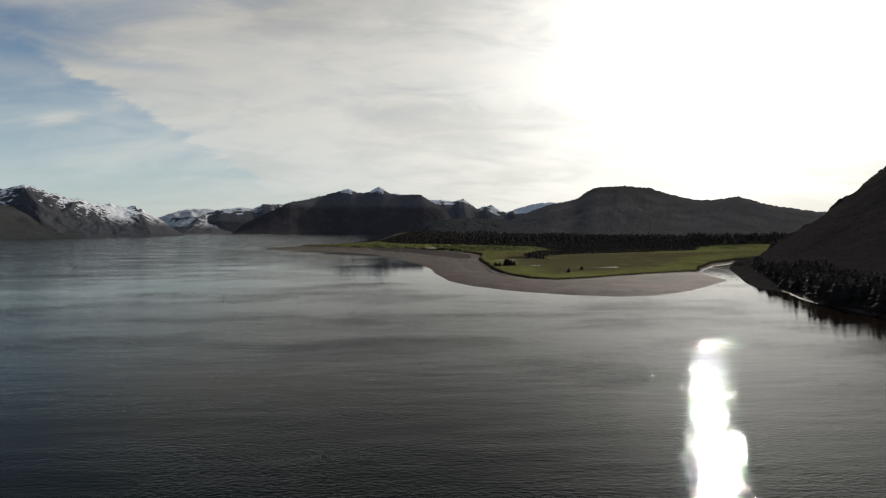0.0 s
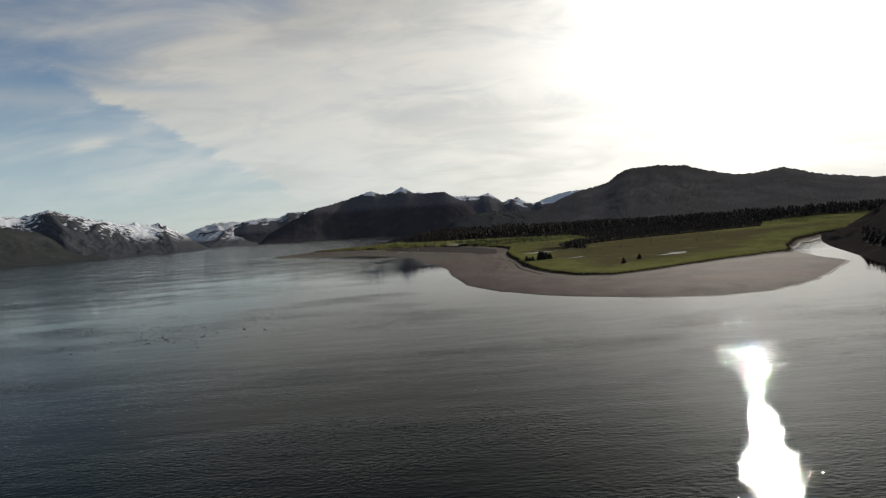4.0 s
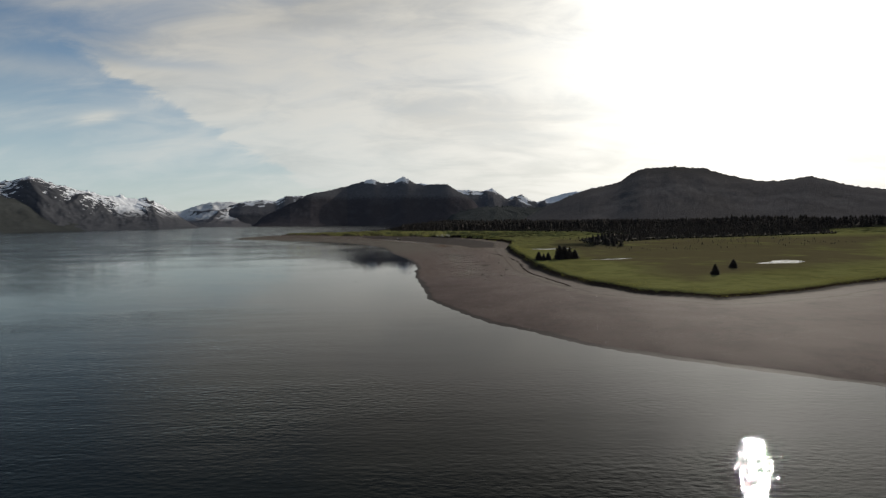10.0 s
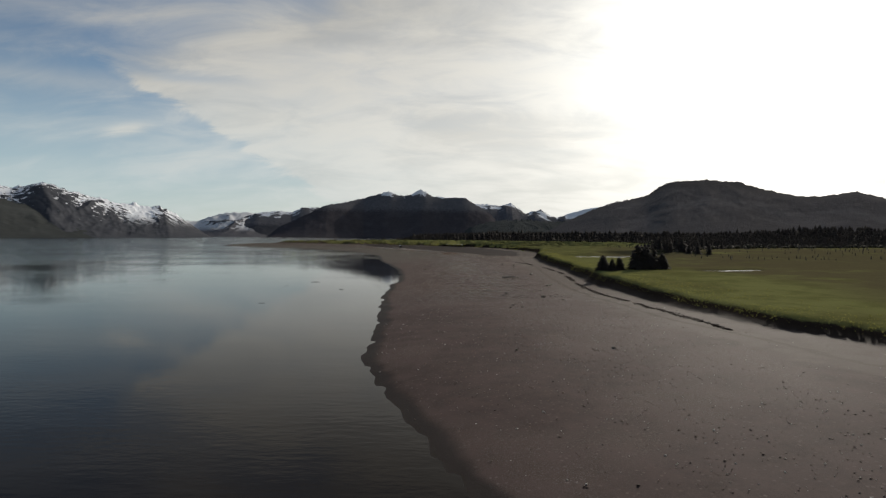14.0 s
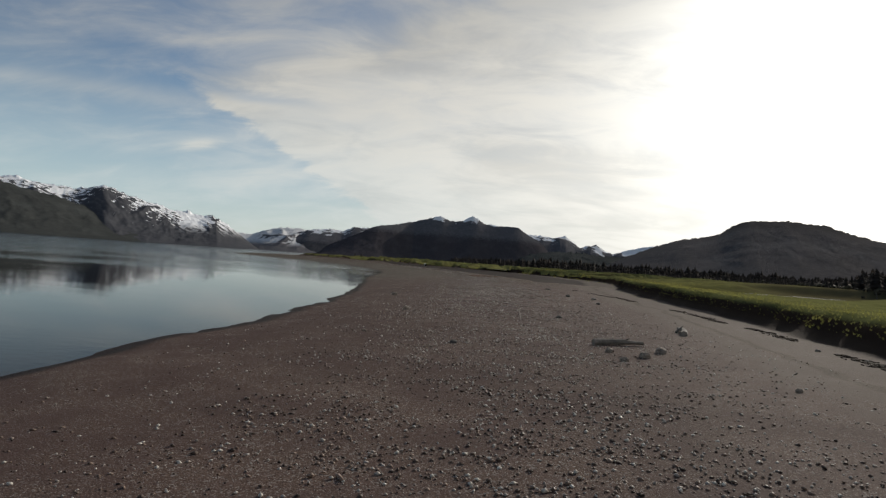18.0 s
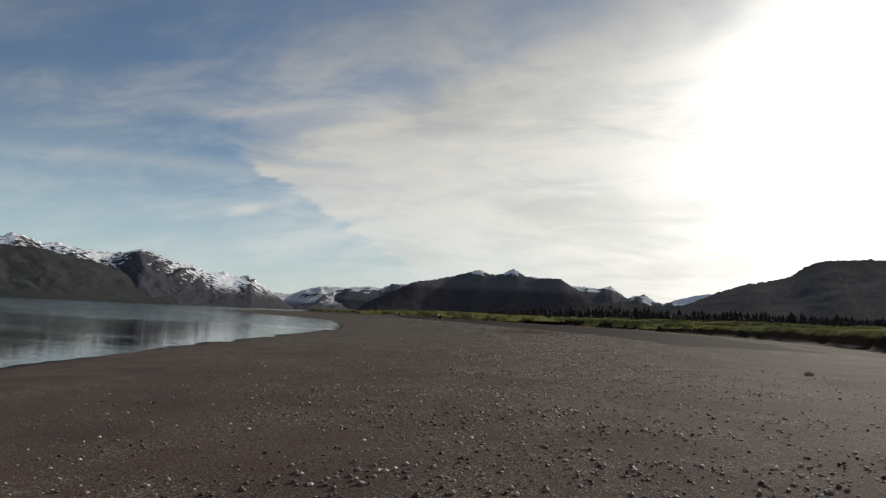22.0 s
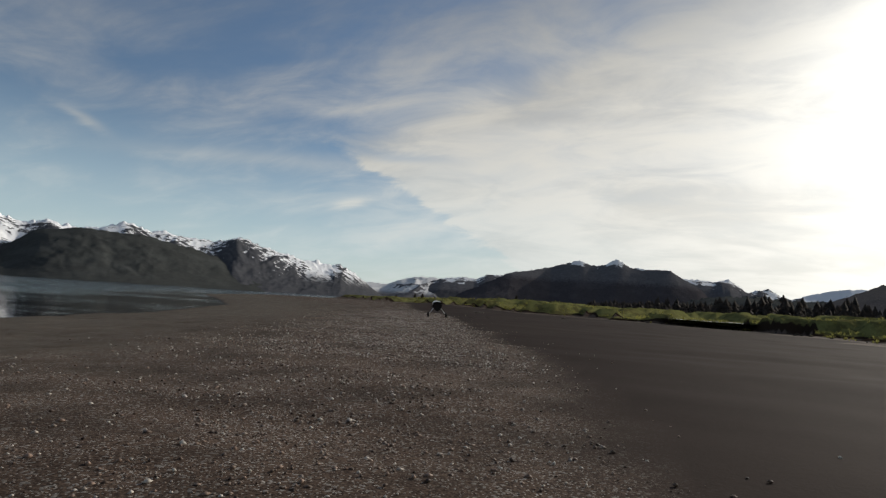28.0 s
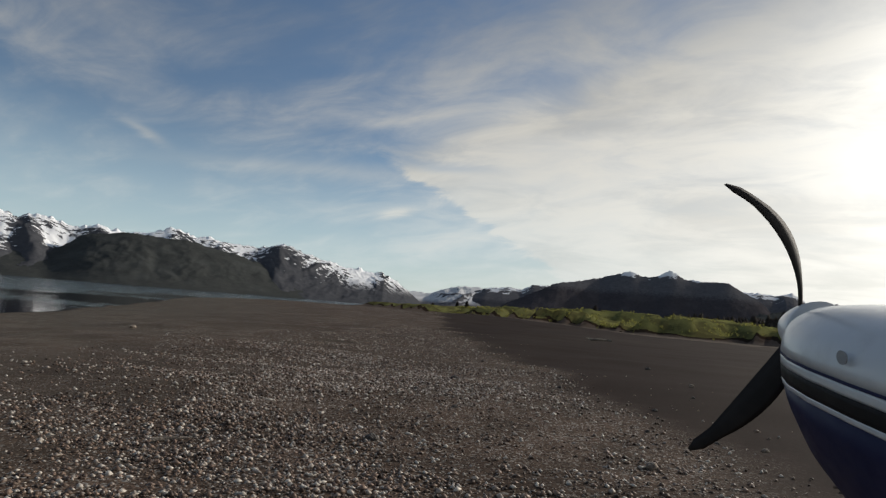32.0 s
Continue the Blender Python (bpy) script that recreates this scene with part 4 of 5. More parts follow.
def nub():
    """An angular stone of six corners."""
    v = np.array([(1, 0, 0.1), (-0.9, 0.15, -0.1), (0.1, 1, 0), (-0.1, -0.95, 0.05), (0.15, 0.1, 0.9), (0, 0, -0.8)], float)
    t = np.array([(0, 2, 4), (2, 1, 4), (1, 3, 4), (3, 0, 4), (2, 0, 5), (1, 2, 5), (3, 1, 5), (0, 3, 5)])
    return v, t


def gravel():
    rng = np.random.default_rng(12)
    sets = []
    for y0, y1, half, count, lo, hi in ((238, 330, 14, 9000, 0.022, 0.062), (318, 420, 8, 64000, 0.021, 0.058), (400, 510, 7.5, 54000, 0.015, 0.045), (495, 585, 6.5, 40000, 0.013, 0.040), (575, 640, 6, 30000, 0.012, 0.040), (552, 598, 5.5, 56000, 0.014, 0.042), (596, 614, 5.5, 52000, 0.013, 0.038)):
        y = rng.uniform(y0, y1, count)
        x = along_run(y) + 1.4 * smooth(y, 500, 560) + half * np.clip(rng.normal(0, 0.6, count), -1.7, 1.7)
        r = lo + (hi - lo) * rng.random(count) ** 2.4
        sets.append(np.stack([x, y, r], -1))
    p = np.concatenate(sets)
    sand = smooth(signed_distance(p[:, 0], p[:, 1], SWALE) + 3.0 * (fbm(p[:, 0] / 3, p[:, 1] / 3, 3, 77) - 0.5), -1.0, 1.4)
    clump = fbm(p[:, 0] / 2.6, p[:, 1] / 1.4, 3, 99)
    h, turf, ds, dg = heights(p[:, 0], p[:, 1])
    ok = (rng.random(len(p)) > sand * 0.945) & (ds > 0.3) & (dg < 1) & (rng.random(len(p)) < 0.24 + 0.76 * smooth(clump, 0.36, 0.56))
    p, h = p[ok], h[ok]
    bv, bt = nub()
    size = p[:, 2:3] * rng.uniform(0.75, 1.4, (len(p), 3)) * np.array([1.15, 0.95, 0.8])
    v, t = spread(bv, bt, np.stack([p[:, 0], p[:, 1], h + 0.22 * p[:, 2]], -1), size, rng.uniform(0, 6.28, len(p)), 0.28, rng)
    ob = new("gravel", loose_mesh("gravel", v, t, MAT_PEBBLE))
    tagged(ob, "grey and brown beach gravel with pale pebbles", "gravel", kind="stuff")


def pebble_material():
    m, n, b = material("pebbles")
    g = n.add("ShaderNodeNewGeometry")
    r = g.outputs["Random Per Island"]
    k = n.math("FRACT", n.math("MULTIPLY", r, 17.3))
    c = n.mix(k, (0.036, 0.0232, 0.0175), (0.325, 0.226, 0.170))
    c = n.mix(n.math("GREATER_THAN", r, 0.67), c, n.mix(n.math("FRACT", n.math("MULTIPLY", r, 91.7)), (0.28, 0.225, 0.185), (0.74, 0.68, 0.60)))
    c = n.mix(n.math("MULTIPLY", n.noise(g.outputs["Position"], 60, 4, 0.6), 0.35), c, (0.03, 0.026, 0.023))
    n.put(b.inputs["Base Color"], c)
    b.inputs["Roughness"].default_value = 0.45
    b.inputs["Specular IOR Level"].default_value = 0.2
    return m


MAT_PEBBLE = pebble_material()
gravel()


# ---- rocks, driftwood and weed ----
def lump(name, seed, size, mat, rough=0.22, cuts=2):
    bm = bmesh.new()
    bmesh.ops.create_icosphere(bm, subdivisions=cuts + 1, radius=1.0)
    rng = random.Random(seed)
    o = Vector((rng.uniform(-9, 9), rng.uniform(-9, 9), rng.uniform(-9, 9)))
    for v in bm.verts:
        d = noise.fractal(v.co * 1.3 + o, 0.8, 2.0, 4)
        v.co *= 1 + rough * d
        v.co.x, v.co.y, v.co.z = v.co.x * size[0], v.co.y * size[1], v.co.z * size[2]
    me = bpy.data.meshes.new(name)
    bm.to_mesh(me)
    bm.free()
    me.materials.append(mat)
    return me


def rock_material(name, color):
    return plain(name, color, 0.85, 0, 0.45, 4, 0.8, 14)


MAT_ROCK = rock_material("beach_rock", (0.075, 0.066, 0.058))
MAT_ROCK_PALE = rock_material("pale_rock", (0.25, 0.20, 0.155))
ROCKS = [(39.8, 311.7, 0.16, 1, ""), (46.5, 315.3, 0.14, 1, ""), (55.2, 357.5, 0.14, 1, ""), (55.8, 354.4, 0.12, 1, ""), (54.0, 329.1, 0.12, 1, ""), (43.3, 349.4, 0.2, 1, ""), (44.0, 285.2, 0.16, 0, ""), (39.7, 322.3, 0.2, 0, ""), (37.0, 285.9, 0.12, 1, ""), (47.9, 344.9, 0.14, 1, ""),
         (39.2, 309.5, 0.17, 1, ""), (40.6, 309.7, 0.15, 1, ""), (44.7, 319.1, 0.40, 1, "squared tan boulder on the dark gravel"), (43.1, 351.5, 0.2, 1, ""), (44.4, 350.5, 0.26, 1, ""), (30.8, 370.6, 0.32, 1, "tan boulder on the gravel"), (42.6, 367.8, 0.22, 0, ""),
         (40.4, 324.8, 0.24, 0, ""), (34.2, 371.5, 0.16, 1, ""), (26.5, 389, 0.34, 1, "tan boulder on the gravel"), (45.5, 352, 0.30, 1, ""), (49, 388, 0.24, 0, ""), (47.5, 402, 0.3, 0, ""), (36, 352, 0.18, 0, ""),
         (31, 355, 0.14, 1, ""), (46.8, 440, 0.2, 1, ""), (3.2, 612, 0.11, 1, ""), (-3.3, 610.5, 0.10, 0, ""), (1.8, 604.6, 0.085, 1, ""), (5.0, 608.4, 0.10, 0, ""), (6.4, 611.9, 0.13, 0, ""), (2.2, 615, 0.08, 1, ""), (-1.6, 603.6, 0.09, 0, ""),
         (-11.6, 603.7, 0.10, 1, ""), (-21.9, 615.7, 0.16, 1, ""), (3.9, 601.4, 0.07, 1, ""), (4.4, 602.6, 0.06, 0, ""), (-0.9, 599.8, 0.05, 1, ""), (2.6, 606.9, 0.05, 0, ""), (-4.9, 600.6, 0.05, 1, ""), (-6.6, 603.1, 0.06, 1, ""), (0.6, 621, 0.11, 0, ""), (8.9, 618, 0.14, 0, "")]
shapes = [lump("rock", 30 + k, (1.0, 0.85, 0.62), (MAT_ROCK, MAT_ROCK_PALE)[k]) for k in (0, 1)]
for k, (x, y, r, kind, label) in enumerate(ROCKS):
    ob = new("rock", shapes[kind])
    ob.matrix_basis = pose(x, y, ground_at(x, y) + 0.25 * r, 0, 0, 67 * k % 360) @ Matrix.Scale(r, 4)
    tagged(ob, label or ("dark rounded stone on the gravel", "pale rounded stone on the gravel")[kind], "rock", "stones on the beach")


MAT_CLOD = plain("turf_soil", (0.024, 0.017, 0.011), 0.95, 0, 0.5, 5, 0.9, 12)
clod_shapes = [lump("turf_clod", 80 + k, (1.15, 0.9, 0.6), MAT_CLOD, 0.35) for k in (0, 1, 2)]
crng = random.Random(15)
cx, cy = [np.array([crng.uniform(a, b) for _ in range(3000)]) for a, b in ((-40, 62), (450, 730))]
ch, _, _, cd = heights(cx, cy)
for made, k in enumerate(np.flatnonzero((cd > -4.5) & (cd < -0.4) & (cy > 610))[:40]):
    r = crng.uniform(0.10, 0.30)
    ob = new("turf_clod", clod_shapes[made % 3])
    ob.matrix_basis = pose(cx[k], cy[k], ch[k] + 0.2 * r, 0, 0, crng.uniform(0, 360)) @ Matrix.Scale(r, 4)
    tagged(ob, "dark clod of turf fallen on the sand below the bank", "clod", "clods below the bank")


def log(length, radius, seed):
    """A bent, tapering driftwood trunk with a broken branch."""
    rng = random.Random(seed)
    bm = bmesh.new()
    rings = []
    for k in range(11):
        u = k / 10
        r = radius * (1 - 0.55 * u) * (1 + rng.uniform(-0.12, 0.12))
        c = Vector((length * (u - 0.5), 0.06 * length * math.sin(3 * u + seed), 0.03 * length * math.sin(2.2 * u)))
        rings.append([bm.verts.new(c + Vector((0, r * math.cos(a), r * math.sin(a)))) for a in [j * 0.7854 for j in range(8)]])
    for a, b in zip(rings, rings[1:]):
        for j in range(8):
            bm.faces.new((a[j], a[(j + 1) % 8], b[(j + 1) % 8], b[j]))
    bm.faces.new(rings[0][::-1])
    bm.faces.new(rings[-1])
    m = pose(length * 0.12, 0.02, radius * 0.6, 50, 35, 20)
    bmesh.ops.create_cone(bm, cap_ends=True, segments=6, radius1=radius * 0.35, radius2=radius * 0.12, depth=length * 0.25, matrix=m)
    me = bpy.data.meshes.new("driftwood_log")
    bm.to_mesh(me)
    bm.free()
    me.materials.append(MAT_DRIFT)
    return me


LOGS = [(44, 354, 2.6, 20, 0), (48.6, 336, 2.2, 64, 0), (49.5, 362, 3.0, 80, 0), (50.2, 398, 2.4, 95, 0), (46.5, 421, 1.6, 120, 0), (-5.5, 648.8, 1.6, 30, 0), (-4.6, 649.6, 1.2, 115, 0), (-6.4, 650.0, 1.0, 70, 0), (36.5, 497, 0.9, 10, 0), (-3.6, 602.2, 0.45, 60, 0), (2.0, 600.2, 0.5, 160, 0), (12, 647, 1.3, 40, 0)]
logs = [log(1.0, 0.075, s) for s in (1, 2, 3)]
for k, (x, y, length, a, dz) in enumerate(LOGS):
    ob = new("driftwood_log", logs[k % 3])
    ob.matrix_basis = pose(x, y, ground_at(x, y) + 0.035 * length, 0, 0, a) @ Matrix.Scale(length, 4)
    tagged(ob, "grey weathered driftwood log lying on the beach", "driftwood", "driftwood on the beach")
for k, (x, y, length, a) in enumerate([(5.4, 358, 1.7, 20), (13.5, 342.6, 1.2, -35), (6.2, 322, 0.9, 8), (2, 349, 0.8, 30), (-2, 331, 0.7, 70)]):
    ob = new("floating_log", logs[k % 3])
    ob.matrix_basis = pose(x, y, 0.0, 0, 0, a) @ Matrix.Diagonal((length, 0.5 * length, 0.45 * length, 1))
    tagged(ob, "dark driftwood log floating low in the shallows", "driftwood", "logs afloat in the shallows")


# seaweed: rafts afloat, and a brown bank left dry by the tide
def weed_raft(name, x0, y0, sx, sy, count, seed, label, z=None, lo=0.15, hi=0.6, mat=None):
    rng = np.random.default_rng(seed)
    x, y = x0 + sx * rng.normal(0, 0.5, count), y0 + sy * rng.normal(0, 0.5, count)
    bv, bt = ico()
    r = rng.uniform(lo, hi, count)
    zz = np.zeros(count) if z is None else heights(x, y)[0]
    v, t = spread(bv, bt, np.stack([x, y, zz], -1), np.stack([r * 1.6, r * 0.7, r * 0.16 + 0.02], -1), rng.uniform(-0.5, 0.5, count), 0.35, rng)
    tagged(new(name, loose_mesh(name, v, t, mat or MAT_WEED)), label, "seaweed", kind="stuff")


weed_raft("floating_kelp", -56, 215, 30, 16, 80, 3, "dark scattered kelp floating on the fjord", None, 0.10, 0.36)
weed_raft("floating_weed", -92, 243, 30, 10, 60, 4, "thin brown weed floating on the fjord", None, 0.1, 0.35)
weed_raft("wrack_line", 92, 222, 34, 4, 1300, 5, "brown wrack left along the waterline", 0, 0.02, 0.06, leaf_material("brown_wrack", (0.060, 0.040, 0.020)))
weed_raft("wrack_bank", 33.5, 500, 5.0, 13, 4200, 6, "rusty seaweed scattered over the gravel", 0, 0.014, 0.042, leaf_material("rusty_weed", (0.130, 0.052, 0.020)))


def wrack_strip():
    """The dark line of drift that the highest tide left below the turf bank."""
    rng = np.random.default_rng(17)
    line = np.array([(56.0, 292), (55.0, 306), (53.0, 322), (53.4, 337), (55.2, 352), (56.6, 366), (56.4, 384), (54.4, 408), (50.5, 428)])
    count = 2600
    y = rng.uniform(292, 428, count)
    x = np.interp(y, line[:, 1], line[:, 0]) + 0.22 * rng.normal(0, 1, count) + 0.5 * (fbm(y / 4, y * 0, 2, 3) - 0.5)
    thick = fbm(y / 6, y * 0 + 4, 3, 13) > 0.44
    x, y = x[thick], y[thick]
    r = rng.uniform(0.03, 0.11, len(x))
    bv, bt = ico()
    v, t = spread(bv, bt, np.stack([x, y, heights(x, y)[0] + 0.02], -1), np.stack([r * 0.8, r * 2.4, r * 0.55], -1), rng.uniform(-0.4, 0.4, len(x)), 0.4, rng)
    tagged(new("drift_line", loose_mesh("drift_line", v, t, leaf_material("dry_wrack", (0.030, 0.019, 0.012)))), "dark line of drift below the turf bank", "drift", kind="stuff")


wrack_strip()


def mud_bar():
    rng = np.random.default_rng(8)
    n = 44
    u, v = np.meshgrid(np.linspace(-1, 1, n), np.linspace(-1, 1, n))
    X, Y = 20 * u, 5.5 * v
    e = np.sqrt(u ** 2 + v ** 2) + 0.25 * (fbm(u * 3 + 5, v * 3, 3, 4) - 0.5)
    Z = 0.75 * smooth(e, 1.0, 0.2) - 0.28 + 0.14 * (fbm(X / 1.2, Y / 1.2, 3, 14) - 0.5)
    ob = grid_mesh("tidal_bar", X, Y, Z, MAT_BAR)
    ob.matrix_basis = pose(-97, 690, 0, 0, 0, 125)
    tagged(ob, "low reddish-brown tidal bar covered with weed", "tidal bar", kind="structure")


MAT_BAR = plain("weedy_mud", (0.038, 0.020, 0.013), 0.8, 0, 0.5, 1.2, 0.9, 6)
mud_bar()


# single pebbles near the end of the landing run, lying on the ground
def single_pebbles():
    rng = random.Random(44)
    meshes = [lump("pebble", 60 + k, (1.1, 0.85, 0.6), m, 0.25, 0) for k, m in enumerate((MAT_ROCK, MAT_ROCK_PALE, MAT_ROCK_PALE, MAT_ROCK))]
    for k in range(280):
        y = rng.uniform(597.5, 611)
        x = float(along_run(y)) + rng.uniform(-6.5, 6.0)
        r = 0.014 + 0.03 * rng.random() ** 2
        ob = new("pebble", meshes[k % 4])
        ob.parent = ground
        ob.matrix_basis = pose(x, y, ground_at(x, y) + 0.3 * r, 0, 0, rng.uniform(0, 360)) @ Matrix.Scale(r, 4)


single_pebbles()


# stones lying apart on the smooth sand
def sand_stones():
    rng = random.Random(45)
    for k in range(60):
        y = rng.uniform(597, 616)
        x = float(along_run(y)) + 3.0 + 7.5 * rng.random() ** 1.6
        r = 0.02 + 0.045 * rng.random() ** 2
        ob = new("stone", shapes[k % 2])
        ob.matrix_basis = pose(x, y, ground_at(x, y) + 0.25 * r, 0, 0, rng.uniform(0, 360)) @ Matrix.Scale(r, 4)
        tagged(ob, ("small dark stone on smooth brown sand", "small pale stone on smooth brown sand")[k % 2], "stone", "stones on the sand")


sand_stones()


# ---- the aircraft's nose, at the end of its landing roll ----
def aircraft():
    """Axes while building: x to the aircraft's right, y up, z back; then set down where the roll ends."""
    t, x, y, z, pitch, roll, yaw = PATH[-1]
    frame_m = pose(x, y, z, 90 + pitch, roll, yaw)
    ax, ay = 2.06, -0.46
    root = new("aircraft")
    root.matrix_basis = frame_m @ Matrix.Translation((ax, ay - 0.2, -2.2))
    white = paint("white_paint", (0.62, 0.63, 0.64), 0.28)
    navy = paint("navy_paint", (0.012, 0.016, 0.060), 0.45, 0.0)
    black = paint("black_paint", (0.012, 0.011, 0.011), 0.55, 0.0)
    # (distance ahead of the eye, half width, height of the crown over the shaft, depth of the chin under it)
    stations = [(3.08, 0.15, 0.02, 0.36), (3.06, 0.21, 0.09, 0.45), (3.00, 0.27, 0.135, 0.54), (2.88, 0.34, 0.17, 0.66), (2.72, 0.405, 0.19, 0.77), (2.5, 0.455, 0.205, 0.86), (2.2, 0.49, 0.215, 0.92), (1.8, 0.515, 0.235, 0.92), (1.3, 0.53, 0.26, 0.90), (0.85, 0.54, 0.28, 0.86)]
    levels = [("cowl_top", white, 0.30, -0.058, 0.000), ("pin_stripe", navy, -0.058, -0.071, 0.002), ("cowl_side", white, -0.071, -0.115, 0.000), ("side_band", black, -0.115, -0.190, 0.002), ("white_stripe", white, -0.190, -0.215, 0.003), ("cowl_bottom", navy, -0.215, -1.0, 0.000)]

    def width(st, h):
        d, w, up, down = st
        if h >= -0.10:
            u = np.clip((h + 0.10) / (up + 0.10), 0, 1)
            return w * (1 - u ** 2.6) ** (1 / 2.6)
        u = np.clip((-0.10 - h) / (down - 0.10), 0, 1)
        return w * (1 - u ** 1.9) ** (1 / 1.5)

    for side in (-1, 1):
        for name, mat, hi, lo, out in levels:
            bm = bmesh.new()
            rows = []
            for st in stations:
                top, bot = min(hi, st[2]), max(lo, -st[3])
                if bot > top:
                    top = bot = max(min(hi, st[2]), -st[3])
                k = 12 if hi - lo > 0.15 else 3
                row = []
                for j in range(k + 1):
                    u = j / k
                    h = top + (bot - top) * (u * u if name == "cowl_top" else (1 - (1 - u) ** 2 if name == "cowl_bottom" else u))
                    row.append(bm.verts.new((side * (width(st, h) + out), h + 0.2, -(st[0] - 2.2))))
                rows.append(row)
            for a, b in zip(rows, rows[1:]):
                for j in range(len(a) - 1):
                    f = (a[j], a[j + 1], b[j + 1], b[j])
                    bm.faces.new(f if side < 0 else f[::-1])
            bmesh.ops.remove_doubles(bm, verts=bm.verts, dist=0.0005)
            bmesh.ops.recalc_face_normals(bm, faces=bm.faces)
            ob = part(name, bm, mat, root)
            ob.data.shade_smooth()
            ob.modifiers.new("thickness", "SOLIDIFY").thickness = -0.004
    # firewall that closes the cowling at the back
    bm = bmesh.new()
    st = stations[-1]
    hs = np.linspace(st[2], -st[3], 16)
    ring = [bm.verts.new((-width(st, h), h + 0.2, -(st[0] - 2.2))) for h in hs] + [bm.verts.new((width(st, h), h + 0.2, -(st[0] - 2.2))) for h in hs[::-1]]
    bm.faces.new(ring)
    bmesh.ops.remove_doubles(bm, verts=bm.verts, dist=0.001)
    bmesh.ops.solidify(bm, geom=bm.faces[:], thickness=0.01)
    part("firewall", bm, black, root)
    # round access plate on the side of the cowling
    bm = bmesh.new()
    bmesh.ops.create_cone(bm, cap_ends=True, segments=20, radius1=0.028, radius2=0.026, depth=0.008, matrix=Matrix.Translation((-0.497, 0.235, -0.02)) @ pose(0, 0, 0, 0, 90, 0))
    part("filler_cap", bm, paint("grey_cap", (0.30, 0.31, 0.32), 0.5), root, "small round grey cap")
    # spinner
    bm = bmesh.new()
    rings = []
    for k in range(13):
        u = k / 12
        r = 0.172 * max(0.0, 1 - u ** 1.4) ** 0.75 + 0.002
        rings.append([bm.verts.new((r * math.cos(a), r * math.sin(a) + 0.2, -(3.10 + 0.35 * u - 2.2))) for a in [j * math.pi / 16 for j in range(32)]])
    for a, b in zip(rings, rings[1:]):
        for j in range(32):
            bm.faces.new((a[j], a[(j + 1) % 32], b[(j + 1) % 32], b[j]))
    bm.faces.new(rings[0])
    bm.faces.new(rings[-1])
    bmesh.ops.recalc_face_normals(bm, faces=bm.faces)
    part("spinner", bm, white, root, "white pointed spinner").data.shade_smooth()
    # propeller blades, curved like scythes
    dark = plain("propeller_paint", (0.018, 0.014, 0.012), 0.85, 0.0, 0.3, 6)
    for lean, bow in ((29.5, 0.155), (135, -0.06), (255, 0.1)):
        bm = bmesh.new()
        loops = []
        for k in range(15):
            u = k / 14
            r = 0.10 + 0.85 * u
            chord = 0.072 + 0.070 * math.sin(math.pi * min(1, u * 1.15 + 0.08)) ** 0.8
            chord *= 1 if u < 0.9 else (1 - 0.75 * ((u - 0.9) / 0.1) ** 2)
            sweep = bow * (1 - (2 * u - 1.0) ** 2)
            thick = 0.030 * (1 - u) + 0.008
            tw = radians(58 - 38 * u)
            pts = [(-0.5, 0), (-0.25, 0.6), (0.15, 0.5), (0.5, 0), (0.15, -0.3), (-0.25, -0.4)]
            a = radians(lean)
            across, along = Vector((math.cos(a), math.sin(a), 0)), Vector((-math.sin(a), math.cos(a), 0))
            row = []
            for cx, cy in pts:
                q = across * (cx * chord * math.cos(tw * 0.75) + sweep) + along * r + Vector((0, 0.2, -(3.2 - 2.2) - cx * chord * math.sin(tw) + cy * thick))
                row.append(bm.verts.new(q))
            loops.append(row)
        for p, q in zip(loops, loops[1:]):
            for j in range(6):
                bm.faces.new((p[j], p[(j + 1) % 6], q[(j + 1) % 6], q[j]))
        bm.faces.new(loops[0])
        bm.faces.new(loops[-1])
        bmesh.ops.recalc_face_normals(bm, faces=bm.faces)
        part("propeller_blade", bm, dark, root, "dark curved propeller blade").data.shade_smooth()
    # main gear, which carries the nose
    inv = root.matrix_basis.inverted()
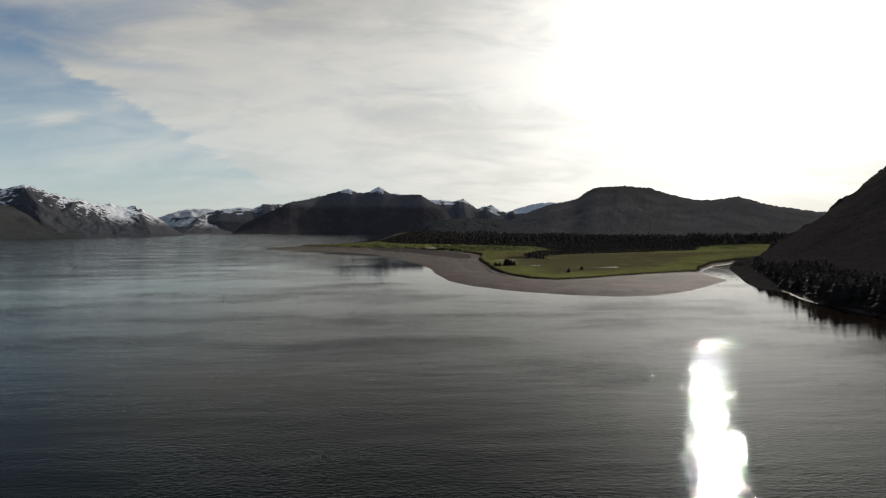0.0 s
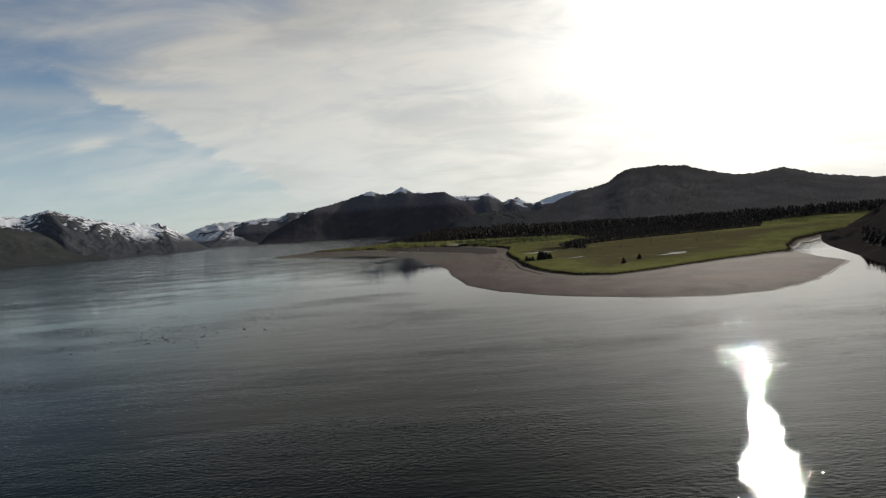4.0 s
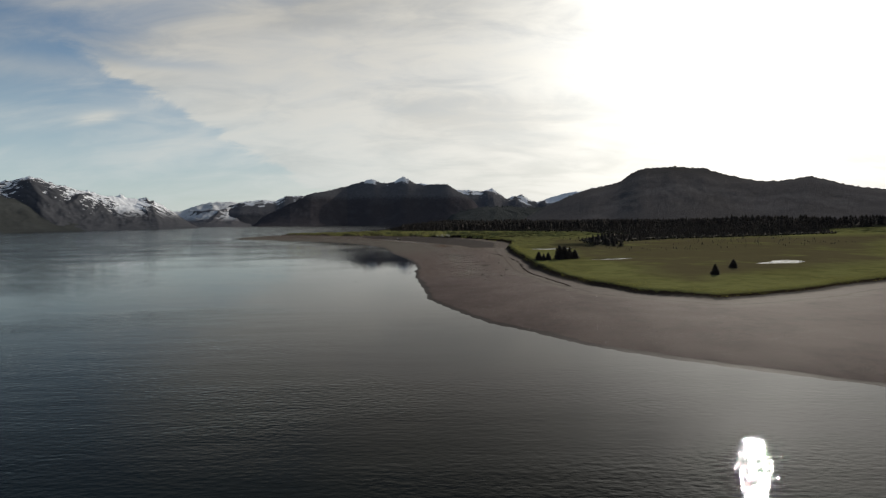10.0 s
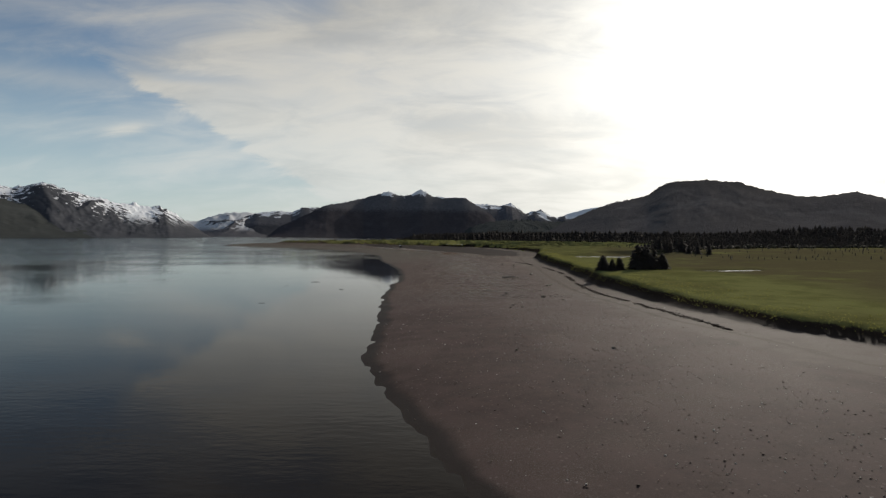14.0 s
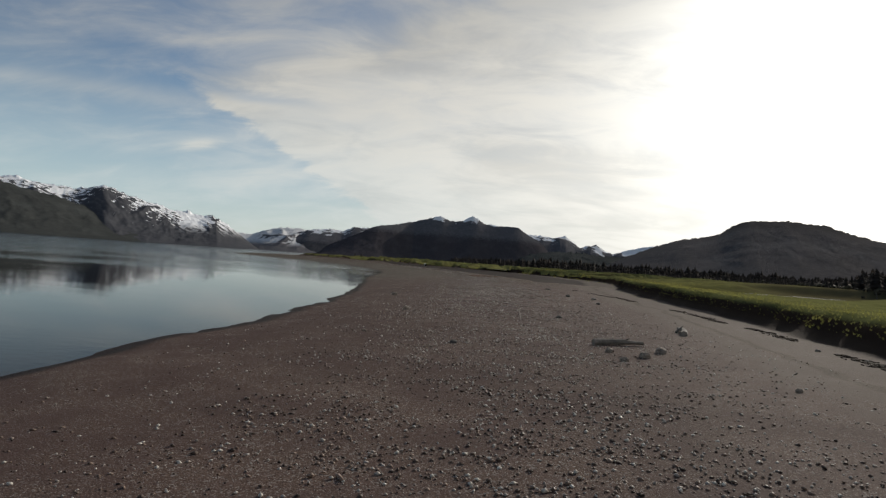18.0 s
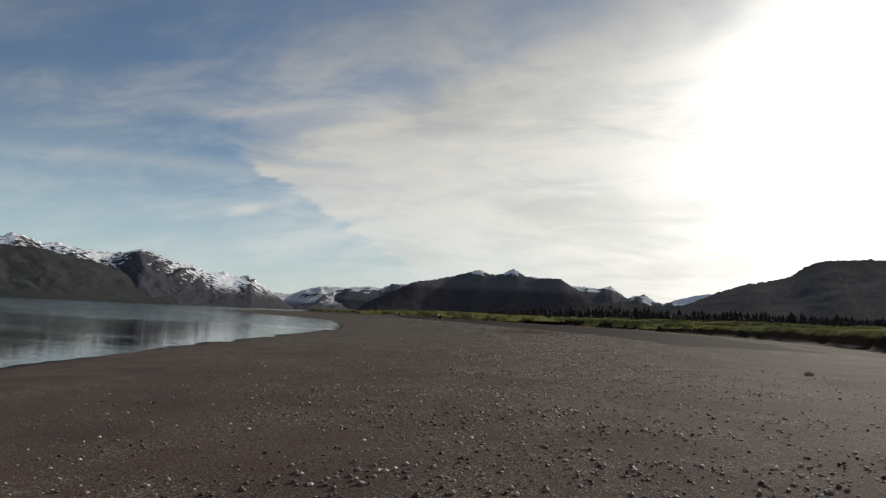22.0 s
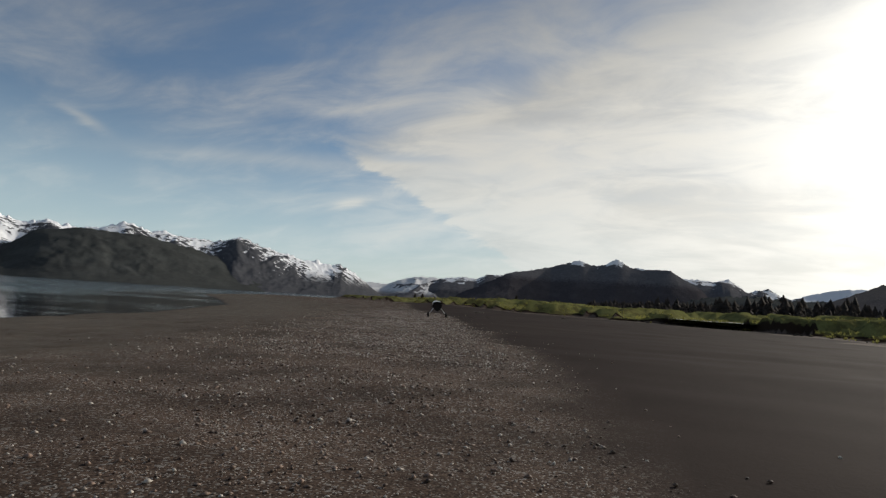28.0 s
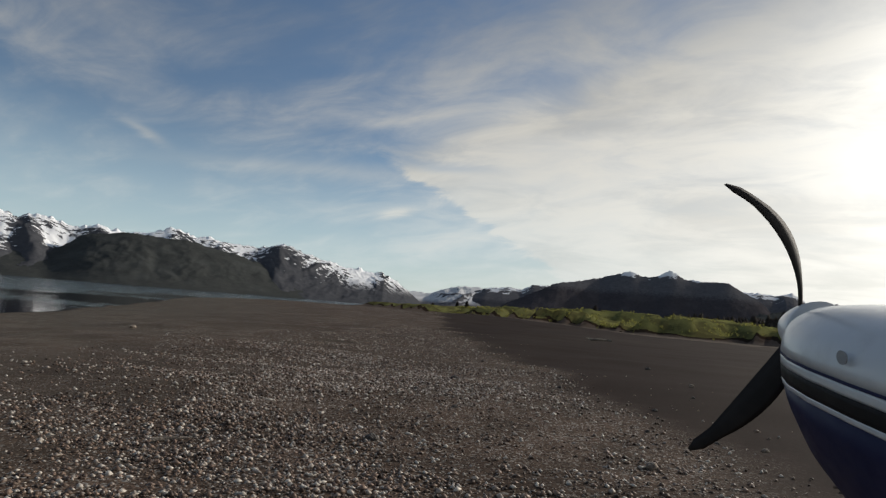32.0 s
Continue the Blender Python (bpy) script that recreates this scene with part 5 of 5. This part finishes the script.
    for side in (-1, 1):
        hub_x = side * 1.05
        probe = root.matrix_basis @ Vector((hub_x, -1.2, 0.75))
        foot = inv @ Vector((probe.x, probe.y, ground_at(probe.x, probe.y)))
        r = 0.30
        hub = Vector((hub_x, foot.y + r - 0.01, foot.z))
        bm = bmesh.new()
        a, b = Vector((side * 0.42, -0.35, hub.z)), hub
        d = b - a
        m = Matrix.Translation((a + b) / 2) @ d.to_track_quat("Z", "Y").to_matrix().to_4x4()
        bmesh.ops.create_cone(bm, cap_ends=True, segments=12, radius1=0.035, radius2=0.022, depth=d.length, matrix=m)
        part("gear_leg", bm, white, root)
        bm = bmesh.new()
        rings = []
        for j in range(24):
            c = j * math.pi / 12
            rings.append([bm.verts.new(hub + Vector((0.11 * math.cos(e), (0.19 + 0.11 * math.sin(e)) * math.cos(c), (0.19 + 0.11 * math.sin(e)) * math.sin(c)))) for e in [i * math.pi / 5 for i in range(10)]])
        for p, q in zip(rings, rings[1:] + rings[:1]):
            for i in range(10):
                bm.faces.new((p[i], p[(i + 1) % 10], q[(i + 1) % 10], q[i]))
        bmesh.ops.recalc_face_normals(bm, faces=bm.faces)
        tyre = part("tyre", bm, black, root, "black rubber tyre")
        tyre.data.shade_smooth()
        bm = bmesh.new()
        bmesh.ops.create_cone(bm, cap_ends=True, segments=20, radius1=0.10, radius2=0.10, depth=0.16, matrix=Matrix.Translation(hub) @ pose(0, 0, 0, 0, 90, 0))
        part("rim", bm, paint("rim_metal", (0.5, 0.5, 0.5), 0.35), root)
    tagged(root, "white and navy aircraft nose with curved dark propeller blades", "aircraft")


def paint(name, color, rough, coat=0.3):
    m, n, b = material(name)
    p = n.add("ShaderNodeTexCoord").outputs["Object"]
    dirt = n.noise(p, 5.0, 6, 0.65)
    n.put(b.inputs["Base Color"], n.mix(n.ramp(dirt, 0.45, 0.75, 0.0, 0.25), color, tuple(c * 0.6 for c in color)))
    n.put(b.inputs["Roughness"], n.ramp(dirt, 0.3, 0.8, rough, rough + 0.2))
    b.inputs["Coat Weight"].default_value = coat
    b.inputs["Specular IOR Level"].default_value = 0.5 if coat else 0.2
    return m


aircraft()
